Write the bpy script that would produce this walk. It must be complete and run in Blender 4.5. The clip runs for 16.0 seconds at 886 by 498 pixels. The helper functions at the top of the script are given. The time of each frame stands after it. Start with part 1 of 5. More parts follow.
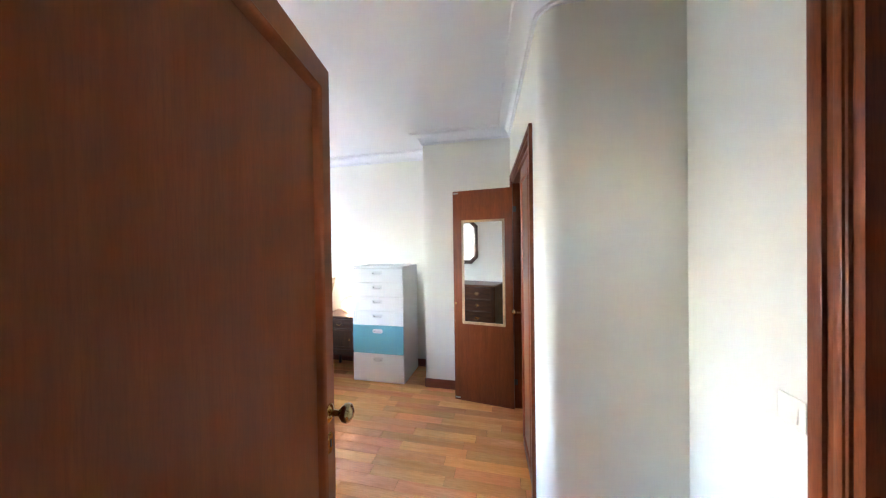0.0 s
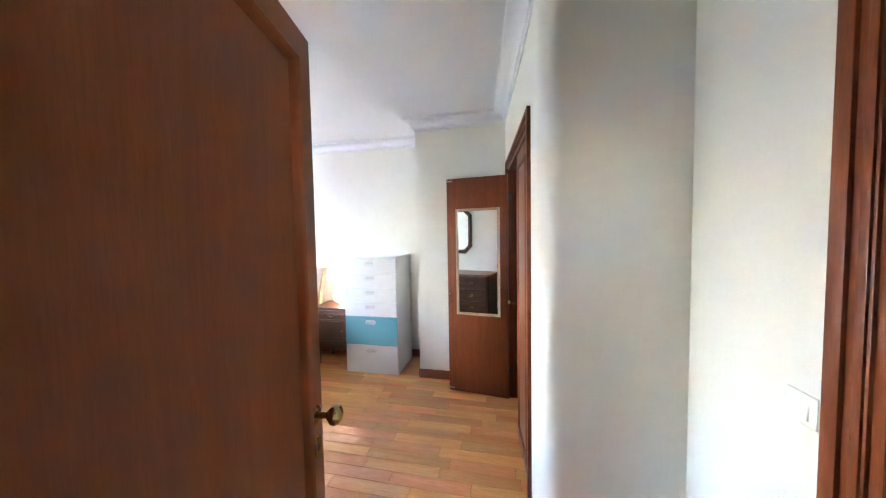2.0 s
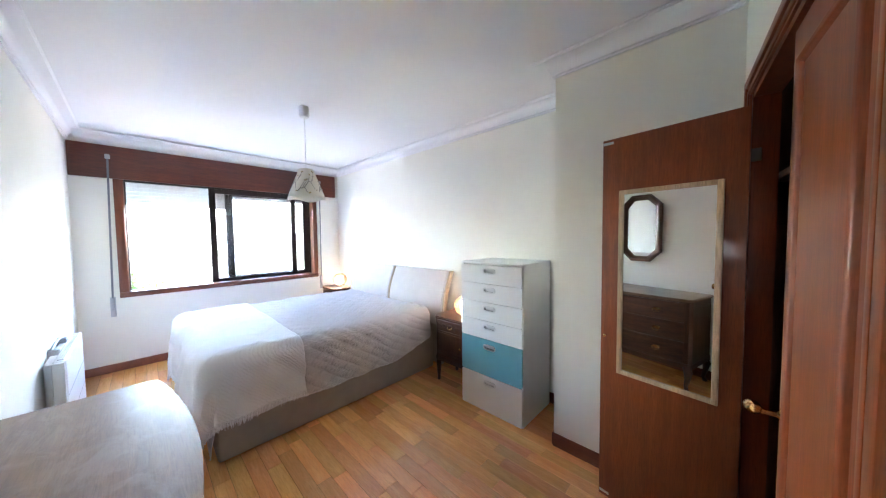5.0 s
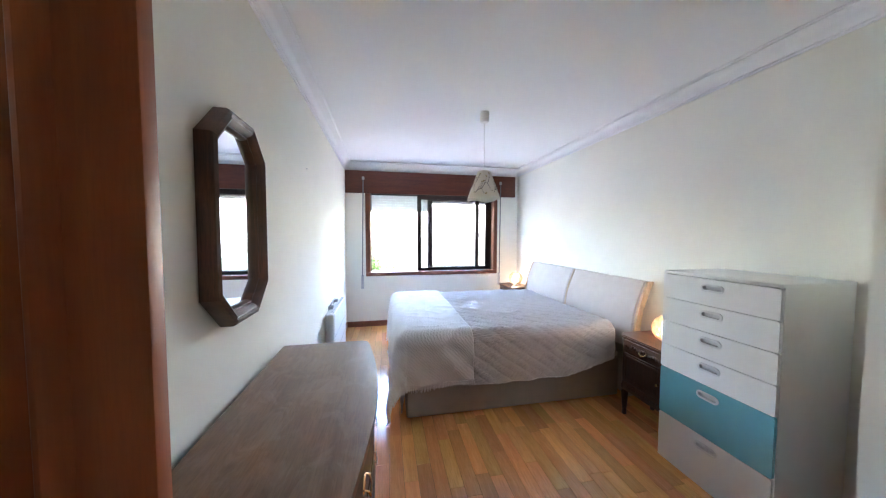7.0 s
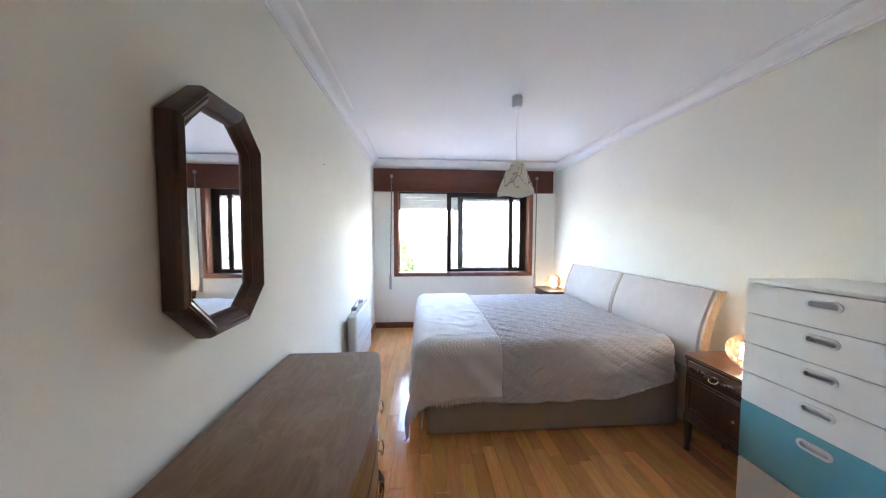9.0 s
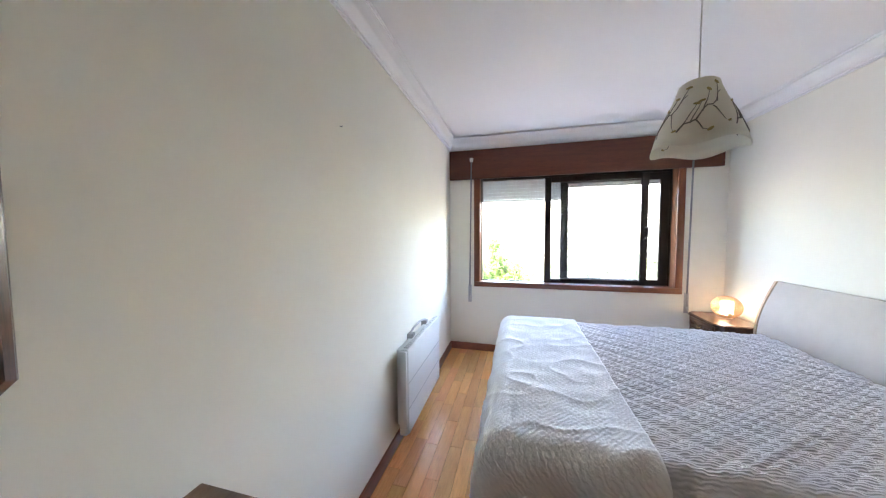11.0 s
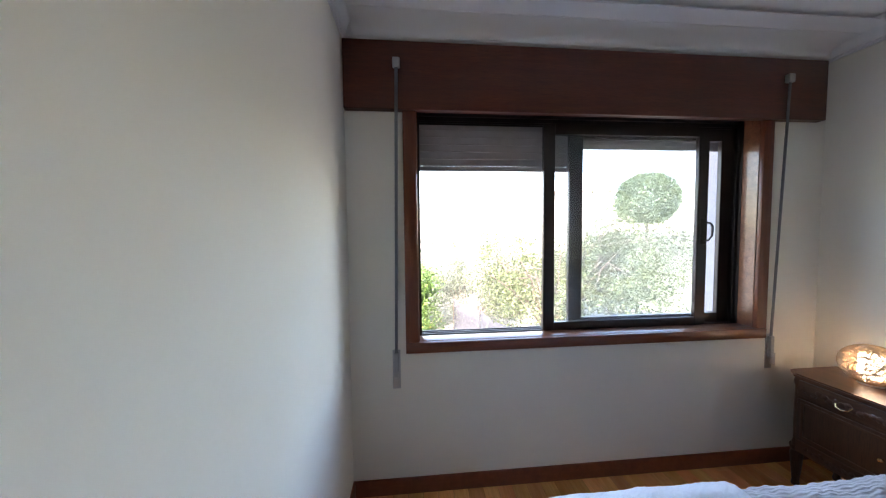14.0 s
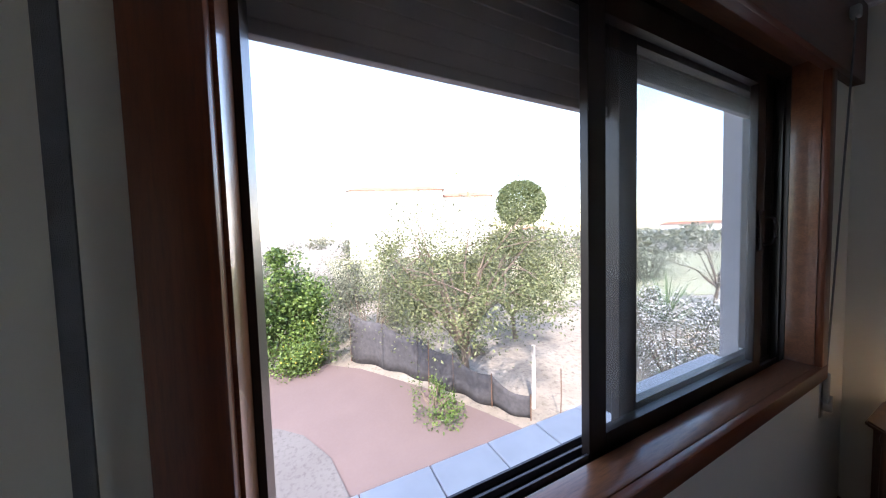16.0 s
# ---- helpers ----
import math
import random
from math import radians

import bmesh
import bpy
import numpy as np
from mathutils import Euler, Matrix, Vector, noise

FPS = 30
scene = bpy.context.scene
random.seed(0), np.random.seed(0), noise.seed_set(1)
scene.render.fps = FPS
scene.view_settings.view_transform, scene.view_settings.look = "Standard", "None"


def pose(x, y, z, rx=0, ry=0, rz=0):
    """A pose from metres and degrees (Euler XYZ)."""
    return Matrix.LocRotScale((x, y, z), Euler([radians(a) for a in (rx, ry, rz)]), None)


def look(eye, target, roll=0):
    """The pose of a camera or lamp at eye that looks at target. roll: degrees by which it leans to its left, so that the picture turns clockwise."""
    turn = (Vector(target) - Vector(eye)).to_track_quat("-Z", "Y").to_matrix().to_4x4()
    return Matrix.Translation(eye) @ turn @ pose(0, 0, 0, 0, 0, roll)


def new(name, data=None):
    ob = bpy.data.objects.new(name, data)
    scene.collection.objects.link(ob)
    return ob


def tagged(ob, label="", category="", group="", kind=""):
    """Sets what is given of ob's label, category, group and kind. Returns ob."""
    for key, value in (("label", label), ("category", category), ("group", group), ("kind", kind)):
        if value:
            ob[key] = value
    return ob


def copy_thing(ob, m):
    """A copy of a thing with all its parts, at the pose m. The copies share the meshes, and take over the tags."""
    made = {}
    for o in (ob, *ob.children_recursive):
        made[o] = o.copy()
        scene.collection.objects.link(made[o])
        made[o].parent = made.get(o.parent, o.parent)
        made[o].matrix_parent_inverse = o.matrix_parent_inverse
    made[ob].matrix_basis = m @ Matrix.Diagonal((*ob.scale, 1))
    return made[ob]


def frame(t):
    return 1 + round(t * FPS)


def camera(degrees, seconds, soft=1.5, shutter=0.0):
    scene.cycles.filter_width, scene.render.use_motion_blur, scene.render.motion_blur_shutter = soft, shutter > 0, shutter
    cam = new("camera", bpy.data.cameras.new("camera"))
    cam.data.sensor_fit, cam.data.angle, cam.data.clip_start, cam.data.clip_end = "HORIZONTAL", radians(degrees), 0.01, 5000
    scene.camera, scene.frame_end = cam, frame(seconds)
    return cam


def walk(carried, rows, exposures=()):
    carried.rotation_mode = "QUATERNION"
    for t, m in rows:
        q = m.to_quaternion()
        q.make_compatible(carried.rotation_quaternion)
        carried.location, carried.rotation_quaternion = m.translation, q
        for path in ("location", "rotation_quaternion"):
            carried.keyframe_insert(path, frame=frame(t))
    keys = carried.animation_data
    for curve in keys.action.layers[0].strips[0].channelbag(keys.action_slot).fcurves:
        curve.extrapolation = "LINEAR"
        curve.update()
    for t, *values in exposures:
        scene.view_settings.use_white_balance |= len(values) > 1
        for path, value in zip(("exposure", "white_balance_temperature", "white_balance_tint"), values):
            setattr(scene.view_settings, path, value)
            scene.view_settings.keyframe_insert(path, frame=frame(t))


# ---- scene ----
cam = camera(113.5, 16.0, soft=1.2)
PATH = [
    (0, (0.135, 0.287, 1.491), (-0.315, 2.236, 1.473), -0.8),
    (0.5, (0.128, 0.298, 1.492), (-0.316, 2.246, 1.58), -0.8),
    (1, (0.125, 0.303, 1.488), (-0.312, 2.255, 1.518), -1.0),
    (1.5, (0.121, 0.318, 1.481), (-0.304, 2.271, 1.394), -1.0),
    (2, (0.119, 0.351, 1.494), (-0.289, 2.307, 1.401), -1.0),
    (2.5, (0.156, 0.466, 1.489), (-0.106, 2.446, 1.389), -0.9),
    (3, (0.228, 0.616, 1.458), (0.101, 2.611, 1.387), -0.7),
    (3.5, (0.235, 0.803, 1.47), (0.061, 2.794, 1.382), -1.2),
    (4, (0.196, 1.004, 1.5), (-0.246, 2.952, 1.394), -1.1),
    (4.5, (0.172, 1.149, 1.517), (-0.646, 2.971, 1.411), -1.1),
    (5, (0.091, 1.258, 1.511), (-1.299, 2.693, 1.417), -0.7),
    (5.2, (0.052, 1.28, 1.51), (-1.447, 2.601, 1.417), -0.8),
    (7.3, (0.035, 1.408, 1.507), (-1.941, 1.706, 1.422), 0.1),
    (7.5, (0.032, 1.412, 1.498), (-1.948, 1.68, 1.419), 0.0),
    (8, (0.033, 1.414, 1.501), (-1.955, 1.614, 1.415), 0.1),
    (10.3, (-0.737, 1.661, 1.512), (-2.73, 1.517, 1.414), -0.4),
    (10.5, (-0.825, 1.655, 1.52), (-2.802, 1.377, 1.411), -0.5),
    (11, (-1.185, 1.605, 1.518), (-3.117, 1.098, 1.41), -0.4),
    (11.5, (-1.529, 1.508, 1.491), (-3.422, 0.87, 1.396), -0.3),
    (12, (-1.885, 1.402, 1.564), (-3.734, 0.652, 1.428), -0.8),
    (12.5, (-2.22, 1.341, 1.517), (-4.062, 0.569, 1.408), -0.4),
    (13, (-2.538, 1.201, 1.53), (-4.47, 0.7, 1.41), -0.3),
    (13.5, (-2.856, 1.140, 1.520), (-4.851, 1.044, 1.417), -0.4),
    (14, (-3.223, 1.126, 1.510), (-5.213, 1.297, 1.415), -0.6),
    (14.5, (-3.557, 1.162, 1.512), (-5.532, 1.466, 1.424), -0.9),
    (15, (-3.909, 1.162, 1.521), (-5.838, 1.684, 1.431), -1.1),
    (15.5, (-4.183, 1.190, 1.523), (-6.062, 1.868, 1.434), -1.4),
    (16, (-4.440, 1.212, 1.538), (-6.243, 2.076, 1.440), -1.7),
]
EXPOSURES = [(0, 7.0, 5900, 21), (2.5, 6.9, 5900, 20), (3.5, 6.6, 5900, 19), (4, 6.55, 5950, 19), (4.5, 6.35, 6050, 18), (5, 6.2, 6050, 18), (8, 5.7, 6150, 18), (11, 5.32, 6800, 18), (12.5, 4.7, 6950, 18), (14, 3.9, 6750, 19), (15, 3.42, 6650, 19), (16, 2.38, 6600, 20)]
walk(cam, [(t, look(eye, target, roll)) for t, eye, target, roll in PATH], EXPOSURES)


# ---- world, sun, large lights ----
world = bpy.data.worlds.new("sky")
scene.world = world
world.use_nodes = True
wn, wl = world.node_tree.nodes, world.node_tree.links
sky = wn.new("ShaderNodeTexSky")
sky.sky_type, sky.sun_disc = "NISHITA", False
sky.sun_elevation, sky.sun_rotation = radians(48), radians(125)
sky.dust_density, sky.air_density = 1.2, 1.3
wl.new(sky.outputs["Color"], wn["Background"].inputs["Color"])
wn["Background"].inputs["Strength"].default_value = 0.15

sun = new("sun", bpy.data.lights.new("sun", "SUN"))
sun.data.energy, sun.data.angle, sun.data.color = 2.0, radians(1.0), (1.0, 0.95, 0.86)
sun.matrix_world = look((0, 0, 20), (-12.7, 8.9, 20 - 17.3))


# ---- materials ----
def nodes_of(name):
    m = bpy.data.materials.new(name)
    m.use_nodes = True
    n, l = m.node_tree.nodes, m.node_tree.links
    return m, n, l, n["Principled BSDF"]


def mix_rgb(n, l, fac, a, b, mode="MIX"):
    x = n.new("ShaderNodeMix")
    x.data_type, x.blend_type = "RGBA", mode
    for sock, v in ((x.inputs[0], fac), (x.inputs[6], a), (x.inputs[7], b)):
        if isinstance(v, (tuple, list)):
            sock.default_value = (*v, 1)[:4]
        elif isinstance(v, (int, float)):
            sock.default_value = v
        else:
            l.new(v, sock)
    return x.outputs[2]


def coords(n, l, scale=(1, 1, 1), rot=(0, 0, 0), kind="Object"):
    tc, mp = n.new("ShaderNodeTexCoord"), n.new("ShaderNodeMapping")
    mp.inputs["Scale"].default_value = scale
    mp.inputs["Rotation"].default_value = rot
    l.new(tc.outputs[kind], mp.inputs["Vector"])
    return mp.outputs["Vector"]


def noise_tex(n, l, vec, scale, detail=4, rough=0.55, distort=0.0):
    t = n.new("ShaderNodeTexNoise")
    t.inputs["Scale"].default_value, t.inputs["Detail"].default_value = scale, detail
    t.inputs["Roughness"].default_value, t.inputs["Distortion"].default_value = rough, distort
    l.new(vec, t.inputs["Vector"])
    return t.outputs["Fac"]


def ramp(n, l, fac, lo, hi):
    r = n.new("ShaderNodeMapRange")
    r.inputs["From Min"].default_value, r.inputs["From Max"].default_value = lo, hi
    l.new(fac, r.inputs["Value"])
    return r.outputs["Result"]


def bump(n, l, bsdf, height, strength, dist=0.002):
    b = n.new("ShaderNodeBump")
    b.inputs["Strength"].default_value, b.inputs["Distance"].default_value = strength, dist
    l.new(height, b.inputs["Height"])
    l.new(b.outputs["Normal"], bsdf.inputs["Normal"])


def plain(name, colour, rough=0.5, metal=0.0, vary=0.06, scale=6.0, grain=0.15, spec=0.5, coat=0.0):
    """A painted, moulded or cast surface with faint blotches and fine relief."""
    m, n, l, b = nodes_of(name)
    v = coords(n, l)
    big, fine = noise_tex(n, l, v, scale, 3), noise_tex(n, l, v, scale * 28, 3)
    dark = tuple(c * (1 - 2 * vary) for c in colour)
    light = tuple(min(1, c * (1 + vary)) for c in colour)
    l.new(mix_rgb(n, l, ramp(n, l, big, 0.3, 0.7), dark, light), b.inputs["Base Color"])
    b.inputs["Metallic"].default_value = metal
    b.inputs["Specular IOR Level"].default_value = spec
    b.inputs["Coat Weight"].default_value = coat
    rr = n.new("ShaderNodeMapRange")
    rr.inputs["To Min"].default_value, rr.inputs["To Max"].default_value = rough * 0.85, min(1, rough * 1.15)
    l.new(fine, rr.inputs["Value"])
    l.new(rr.outputs["Result"], b.inputs["Roughness"])
    if grain:
        bump(n, l, b, fine, grain)
    return m


def wood(name, dark, light, axis=2, rough=0.35, coat=0.25, stretch=14.0, scale=5.0, wear=None, per_piece=0.0, streak=0.62):
    """Varnished timber; the grain runs along the axis (0 x, 1 y, 2 z)."""
    m, n, l, b = nodes_of(name)
    s = [stretch] * 3
    s[axis] = 1.0
    v = coords(n, l, tuple(s))
    if per_piece:
        info = n.new("ShaderNodeObjectInfo")
        add = n.new("ShaderNodeVectorMath")
        add.operation = "MULTIPLY_ADD"
        add.inputs[1].default_value = (37.0, 53.0, 71.0)
        comb = n.new("ShaderNodeCombineXYZ")
        geo = n.new("ShaderNodeNewGeometry")
        tot = n.new("ShaderNodeMath")
        tot.operation = "ADD"
        l.new(info.outputs["Random"], tot.inputs[0])
        l.new(geo.outputs["Random Per Island"], tot.inputs[1])
        rnd = n.new("ShaderNodeMath")
        rnd.operation = "FRACT"
        l.new(tot.outputs[0], rnd.inputs[0])
        for i in range(3):
            l.new(rnd.outputs[0], comb.inputs[i])
        l.new(comb.outputs[0], add.inputs[0])
        l.new(v, add.inputs[2])
        v = add.outputs[0]
    band, fine = noise_tex(n, l, v, scale * 0.35, 5, 0.6, 0.6), noise_tex(n, l, v, scale * 3.0, 6, 0.7)
    col = mix_rgb(n, l, ramp(n, l, band, 0.3, 0.7), dark, light)
    col = mix_rgb(n, l, ramp(n, l, fine, 0.45, 0.75), col, tuple(c * streak for c in dark))
    if per_piece:
        hue = n.new("ShaderNodeHueSaturation")
        val = n.new("ShaderNodeMapRange")
        val.inputs["To Min"].default_value, val.inputs["To Max"].default_value = 1 - per_piece, 1 + per_piece
        l.new(rnd.outputs[0], val.inputs["Value"])
        l.new(val.outputs["Result"], hue.inputs["Value"])
        hr = n.new("ShaderNodeMapRange")
        hr.inputs["To Min"].default_value, hr.inputs["To Max"].default_value = 0.488, 0.508
        frac = n.new("ShaderNodeMath")
        frac.operation = "MULTIPLY"
        frac.inputs[1].default_value = 7.31
        fr2 = n.new("ShaderNodeMath")
        fr2.operation = "FRACT"
        l.new(rnd.outputs[0], frac.inputs[0])
        l.new(frac.outputs[0], fr2.inputs[0])
        l.new(fr2.outputs[0], hr.inputs["Value"])
        l.new(hr.outputs["Result"], hue.inputs["Hue"])
        l.new(col, hue.inputs["Color"])
        col = hue.outputs["Color"]
    if wear:
        w = noise_tex(n, l, coords(n, l, (3, 5, 3)), 2.2, 6, 0.65, 0.8)
        col = mix_rgb(n, l, ramp(n, l, w, 0.48, 0.8), col, wear)
    l.new(col, b.inputs["Base Color"])
    b.inputs["Roughness"].default_value = rough
    b.inputs["Coat Weight"].default_value = coat
    b.inputs["Coat Roughness"].default_value = 0.12
    bump(n, l, b, fine, 0.12, 0.001)
    return m


def cloth(name, colour, kind):
    """Woven bed linen; kind 'quilt' has crossing stitched rows, 'knit' a zigzag, 'plain' a fine weave."""
    m, n, l, b = nodes_of(name)
    v = coords(n, l)
    fine = noise_tex(n, l, v, 420, 2)
    big = noise_tex(n, l, v, 5, 3)
    l.new(mix_rgb(n, l, big, tuple(c * 0.93 for c in colour), colour), b.inputs["Base Color"])
    b.inputs["Roughness"].default_value = 0.9
    b.inputs["Sheen Weight"].default_value = 0.25
    height = fine
    if kind != "plain":
        w = n.new("ShaderNodeTexWave")
        w.bands_direction = "X" if kind == "quilt" else "DIAGONAL"
        w.inputs["Scale"].default_value = 26 if kind == "quilt" else 24
        w.inputs["Distortion"].default_value = 3.0 if kind == "quilt" else 5.0
        w.inputs["Detail"].default_value = 2.0
        w.inputs["Detail Scale"].default_value = 1.6
        l.new(v, w.inputs["Vector"])
        add = n.new("ShaderNodeMath")
        add.operation = "MULTIPLY_ADD"
        add.inputs[1].default_value = 0.25
        l.new(fine, add.inputs[0])
        l.new(w.outputs["Fac"], add.inputs[2])
        height = add.outputs[0]
    bump(n, l, b, height, {"quilt": 0.5, "knit": 0.32, "plain": 0.3}[kind], {"quilt": 0.0045, "knit": 0.0035, "plain": 0.001}[kind])
    return m


def glass(name, tint=(0.93, 0.96, 0.95), dust=0.02, gloss=0.04):
    """Clear pane with a faint sheen and a thin film of dust."""
    m, n, l, b = nodes_of(name)
    n.remove(b)
    clear, shine, film = n.new("ShaderNodeBsdfTransparent"), n.new("ShaderNodeBsdfGlossy"), n.new("ShaderNodeBsdfTranslucent")
    clear.inputs["Color"].default_value = (*tint, 1)
    shine.inputs["Roughness"].default_value = 0.02
    film.inputs["Color"].default_value = (0.8, 0.8, 0.8, 1)
    v = coords(n, l)
    streak = ramp(n, l, noise_tex(n, l, v, 3.0, 5, 0.6), 0.3, 0.7)
    amount = n.new("ShaderNodeMapRange")
    amount.inputs["To Min"].default_value, amount.inputs["To Max"].default_value = dust * 0.7, dust * 1.3
    l.new(streak, amount.inputs["Value"])
    a, c = n.new("ShaderNodeMixShader"), n.new("ShaderNodeMixShader")
    a.inputs[0].default_value = gloss
    l.new(clear.outputs[0], a.inputs[1])
    l.new(shine.outputs[0], a.inputs[2])
    l.new(amount.outputs["Result"], c.inputs[0])
    l.new(a.outputs[0], c.inputs[1])
    l.new(film.outputs[0], c.inputs[2])
    l.new(c.outputs[0], n["Material Output"].inputs["Surface"])
    return m


def mirror_glass(name):
    m, n, l, b = nodes_of(name)
    b.inputs["Base Color"].default_value = (0.86, 0.88, 0.87, 1)
    b.inputs["Metallic"].default_value, b.inputs["Roughness"].default_value = 1.0, 0.015
    return m


def glow(name, colour, strength):
    m, n, l, b = nodes_of(name)
    b.inputs["Base Color"].default_value = (*colour, 1)
    b.inputs["Emission Color"].default_value = (*colour, 1)
    b.inputs["Emission Strength"].default_value = strength
    return m


def foliage(name, dark, light, spread=0.35):
    m, n, l, b = nodes_of(name)
    geo = n.new("ShaderNodeNewGeometry")
    col = mix_rgb(n, l, geo.outputs["Random Per Island"], dark, light)
    l.new(col, b.inputs["Base Color"])
    b.inputs["Roughness"].default_value = 0.55
    b.inputs["Subsurface Weight"].default_value = 0.0
    return m


def earth(name, a, c, scale, rough=0.95, relief=0.6):
    m, n, l, b = nodes_of(name)
    v = coords(n, l)
    big, fine = noise_tex(n, l, v, scale, 6, 0.65), noise_tex(n, l, v, scale * 18, 5, 0.7)
    col = mix_rgb(n, l, ramp(n, l, big, 0.32, 0.68), a, c)
    col = mix_rgb(n, l, ramp(n, l, fine, 0.5, 0.75), col, tuple(x * 0.6 for x in a))
    l.new(col, b.inputs["Base Color"])
    b.inputs["Roughness"].default_value = rough
    bump(n, l, b, fine, relief, 0.03)
    return m


M_WALL = plain("wall_paint", (0.89, 0.868, 0.785), 0.72, vary=0.015, scale=1.4, grain=0.08, spec=0.25)
M_CEIL = plain("ceiling_paint", (0.90, 0.90, 0.915), 0.85, vary=0.01, scale=1.2, grain=0.06, spec=0.2)
M_DOOR = wood("sapele_door", (0.180, 0.042, 0.012), (0.285, 0.073, 0.021), 2, 0.38, 0.10, streak=0.80)
M_ENTRY = wood("sapele_entry_door", (0.285, 0.074, 0.020), (0.355, 0.098, 0.027), 2, 0.5, 0.0, streak=0.93)
M_DOOR_H = wood("sapele_rail", (0.175, 0.043, 0.013), (0.265, 0.073, 0.023), 1, 0.42, 0.06, streak=0.82)
for m in (M_DOOR, M_ENTRY, M_DOOR_H):
    m.node_tree.nodes["Principled BSDF"].inputs["Specular IOR Level"].default_value = 0.3
M_CASING = wood("window_casing_wood", (0.130, 0.032, 0.012), (0.215, 0.058, 0.020), 2, 0.36, 0.2, streak=0.82)
M_CASING_H = wood("window_casing_wood_level", (0.130, 0.032, 0.012), (0.215, 0.058, 0.020), 1, 0.36, 0.2, streak=0.82)
M_DOOR_X = wood("sapele_skirting", (0.190, 0.050, 0.018), (0.275, 0.080, 0.030), 0, 0.34, 0.3)
M_PELMET = wood("pelmet_wood", (0.088, 0.019, 0.009), (0.150, 0.036, 0.015), 1, 0.4, 0.2)
M_LINING = wood("window_lining_wood", (0.19, 0.066, 0.028), (0.31, 0.118, 0.052), 1, 0.30, 0.6)
M_DARKWOOD = wood("walnut", (0.055, 0.023, 0.012), (0.14, 0.056, 0.028), 0, 0.34, 0.4)
M_DARKWOOD_Z = wood("walnut_upright", (0.055, 0.023, 0.012), (0.14, 0.056, 0.028), 2, 0.34, 0.4)
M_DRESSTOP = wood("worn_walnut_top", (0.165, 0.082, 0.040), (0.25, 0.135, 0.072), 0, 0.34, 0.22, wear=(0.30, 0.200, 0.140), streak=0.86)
M_NIGHT = wood("nightstand_walnut", (0.075, 0.028, 0.012), (0.145, 0.060, 0.027), 0, 0.33, 0.3)
M_NIGHT_Z = wood("nightstand_upright", (0.062, 0.024, 0.011), (0.125, 0.052, 0.024), 2, 0.36, 0.2)
M_OAK = wood("pale_frame_wood", (0.50, 0.34, 0.20), (0.66, 0.48, 0.31), 2, 0.45, 0.1)
M_BOARD = wood("floor_board", (0.76, 0.325, 0.095), (0.94, 0.49, 0.18), 0, 0.20, 0.55, 10.0, 4.0, per_piece=0.19, streak=0.90)
M_JOINT = plain("floor_joint", (0.16, 0.075, 0.035), 0.8, vary=0.1)
M_WHITE = plain("white_lacquer", (0.88, 0.875, 0.86), 0.38, vary=0.01, grain=0.02)
M_AQUA = plain("aqua_lacquer", (0.17, 0.47, 0.53), 0.38, vary=0.015, grain=0.02)
M_RECESS = plain("drawer_inside", (0.78, 0.78, 0.78), 0.6)
M_BASE = plain("beige_upholstery", (0.44, 0.37, 0.31), 0.85, vary=0.03, scale=9, grain=0.5, spec=0.2)
M_HEAD = plain("cream_upholstery", (0.55, 0.475, 0.420), 0.6, vary=0.02, scale=9, grain=0.3, spec=0.3)
M_SPREAD = cloth("quilted_spread", (0.67, 0.635, 0.645), "quilt")
M_THROW = cloth("knitted_throw", (0.86, 0.85, 0.865), "knit")
M_SHEET = cloth("sheet", (0.82, 0.80, 0.78), "plain")
M_BRASS = plain("brass", (0.62, 0.43, 0.19), 0.22, 1.0, vary=0.05, grain=0.03)
M_STEEL = plain("steel", (0.55, 0.55, 0.56), 0.35, 1.0, vary=0.04)
M_ALU = plain("dark_anodised_aluminium", (0.020, 0.013, 0.012), 0.35, 0.0, vary=0.1, grain=0.05)
M_TRACK = plain("sash_track", (0.10, 0.085, 0.09), 0.4, 0.4, vary=0.1)
M_SLAT = plain("shutter_plastic", (0.50, 0.46, 0.45), 0.6, vary=0.04, scale=9)
M_STRAP = plain("grey_webbing", (0.20, 0.21, 0.23), 0.85, vary=0.06, scale=40, grain=0.6)
M_STRAPBOX = plain("grey_plastic", (0.42, 0.42, 0.43), 0.5, vary=0.04)
M_PLASTIC = plain("white_plastic", (0.80, 0.80, 0.79), 0.4, vary=0.01, grain=0.02)
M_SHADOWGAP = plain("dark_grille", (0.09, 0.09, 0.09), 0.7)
M_GLASS = glass("window_glass", (0.90, 0.92, 0.93))
M_MIRROR = mirror_glass("mirror_silver")
M_STONE = plain("white_sill_tile", (0.74, 0.69, 0.68), 0.85, vary=0.04, scale=6, grain=0.2, spec=0.2)
# render grey kept dark enough to carry the shade of the window reveal
M_RENDERWALL = plain("outer_render", (0.42, 0.38, 0.39), 0.9, vary=0.04, grain=0.4)
M_BULB = glow("lamp_bulb", (1.0, 0.82, 0.58), 1.6)
M_RATTAN = plain("woven_fibre", (0.52, 0.36, 0.21), 0.6, vary=0.1, scale=30)
M_SHADE = plain("cream_shade", (0.80, 0.77, 0.67), 0.5, vary=0.02, grain=0.05)
M_INK = plain("painted_twig", (0.20, 0.18, 0.155), 0.6, vary=0.2, scale=30)
M_INKLEAF = plain("painted_leaf", (0.42, 0.34, 0.14), 0.6, vary=0.2, scale=30)


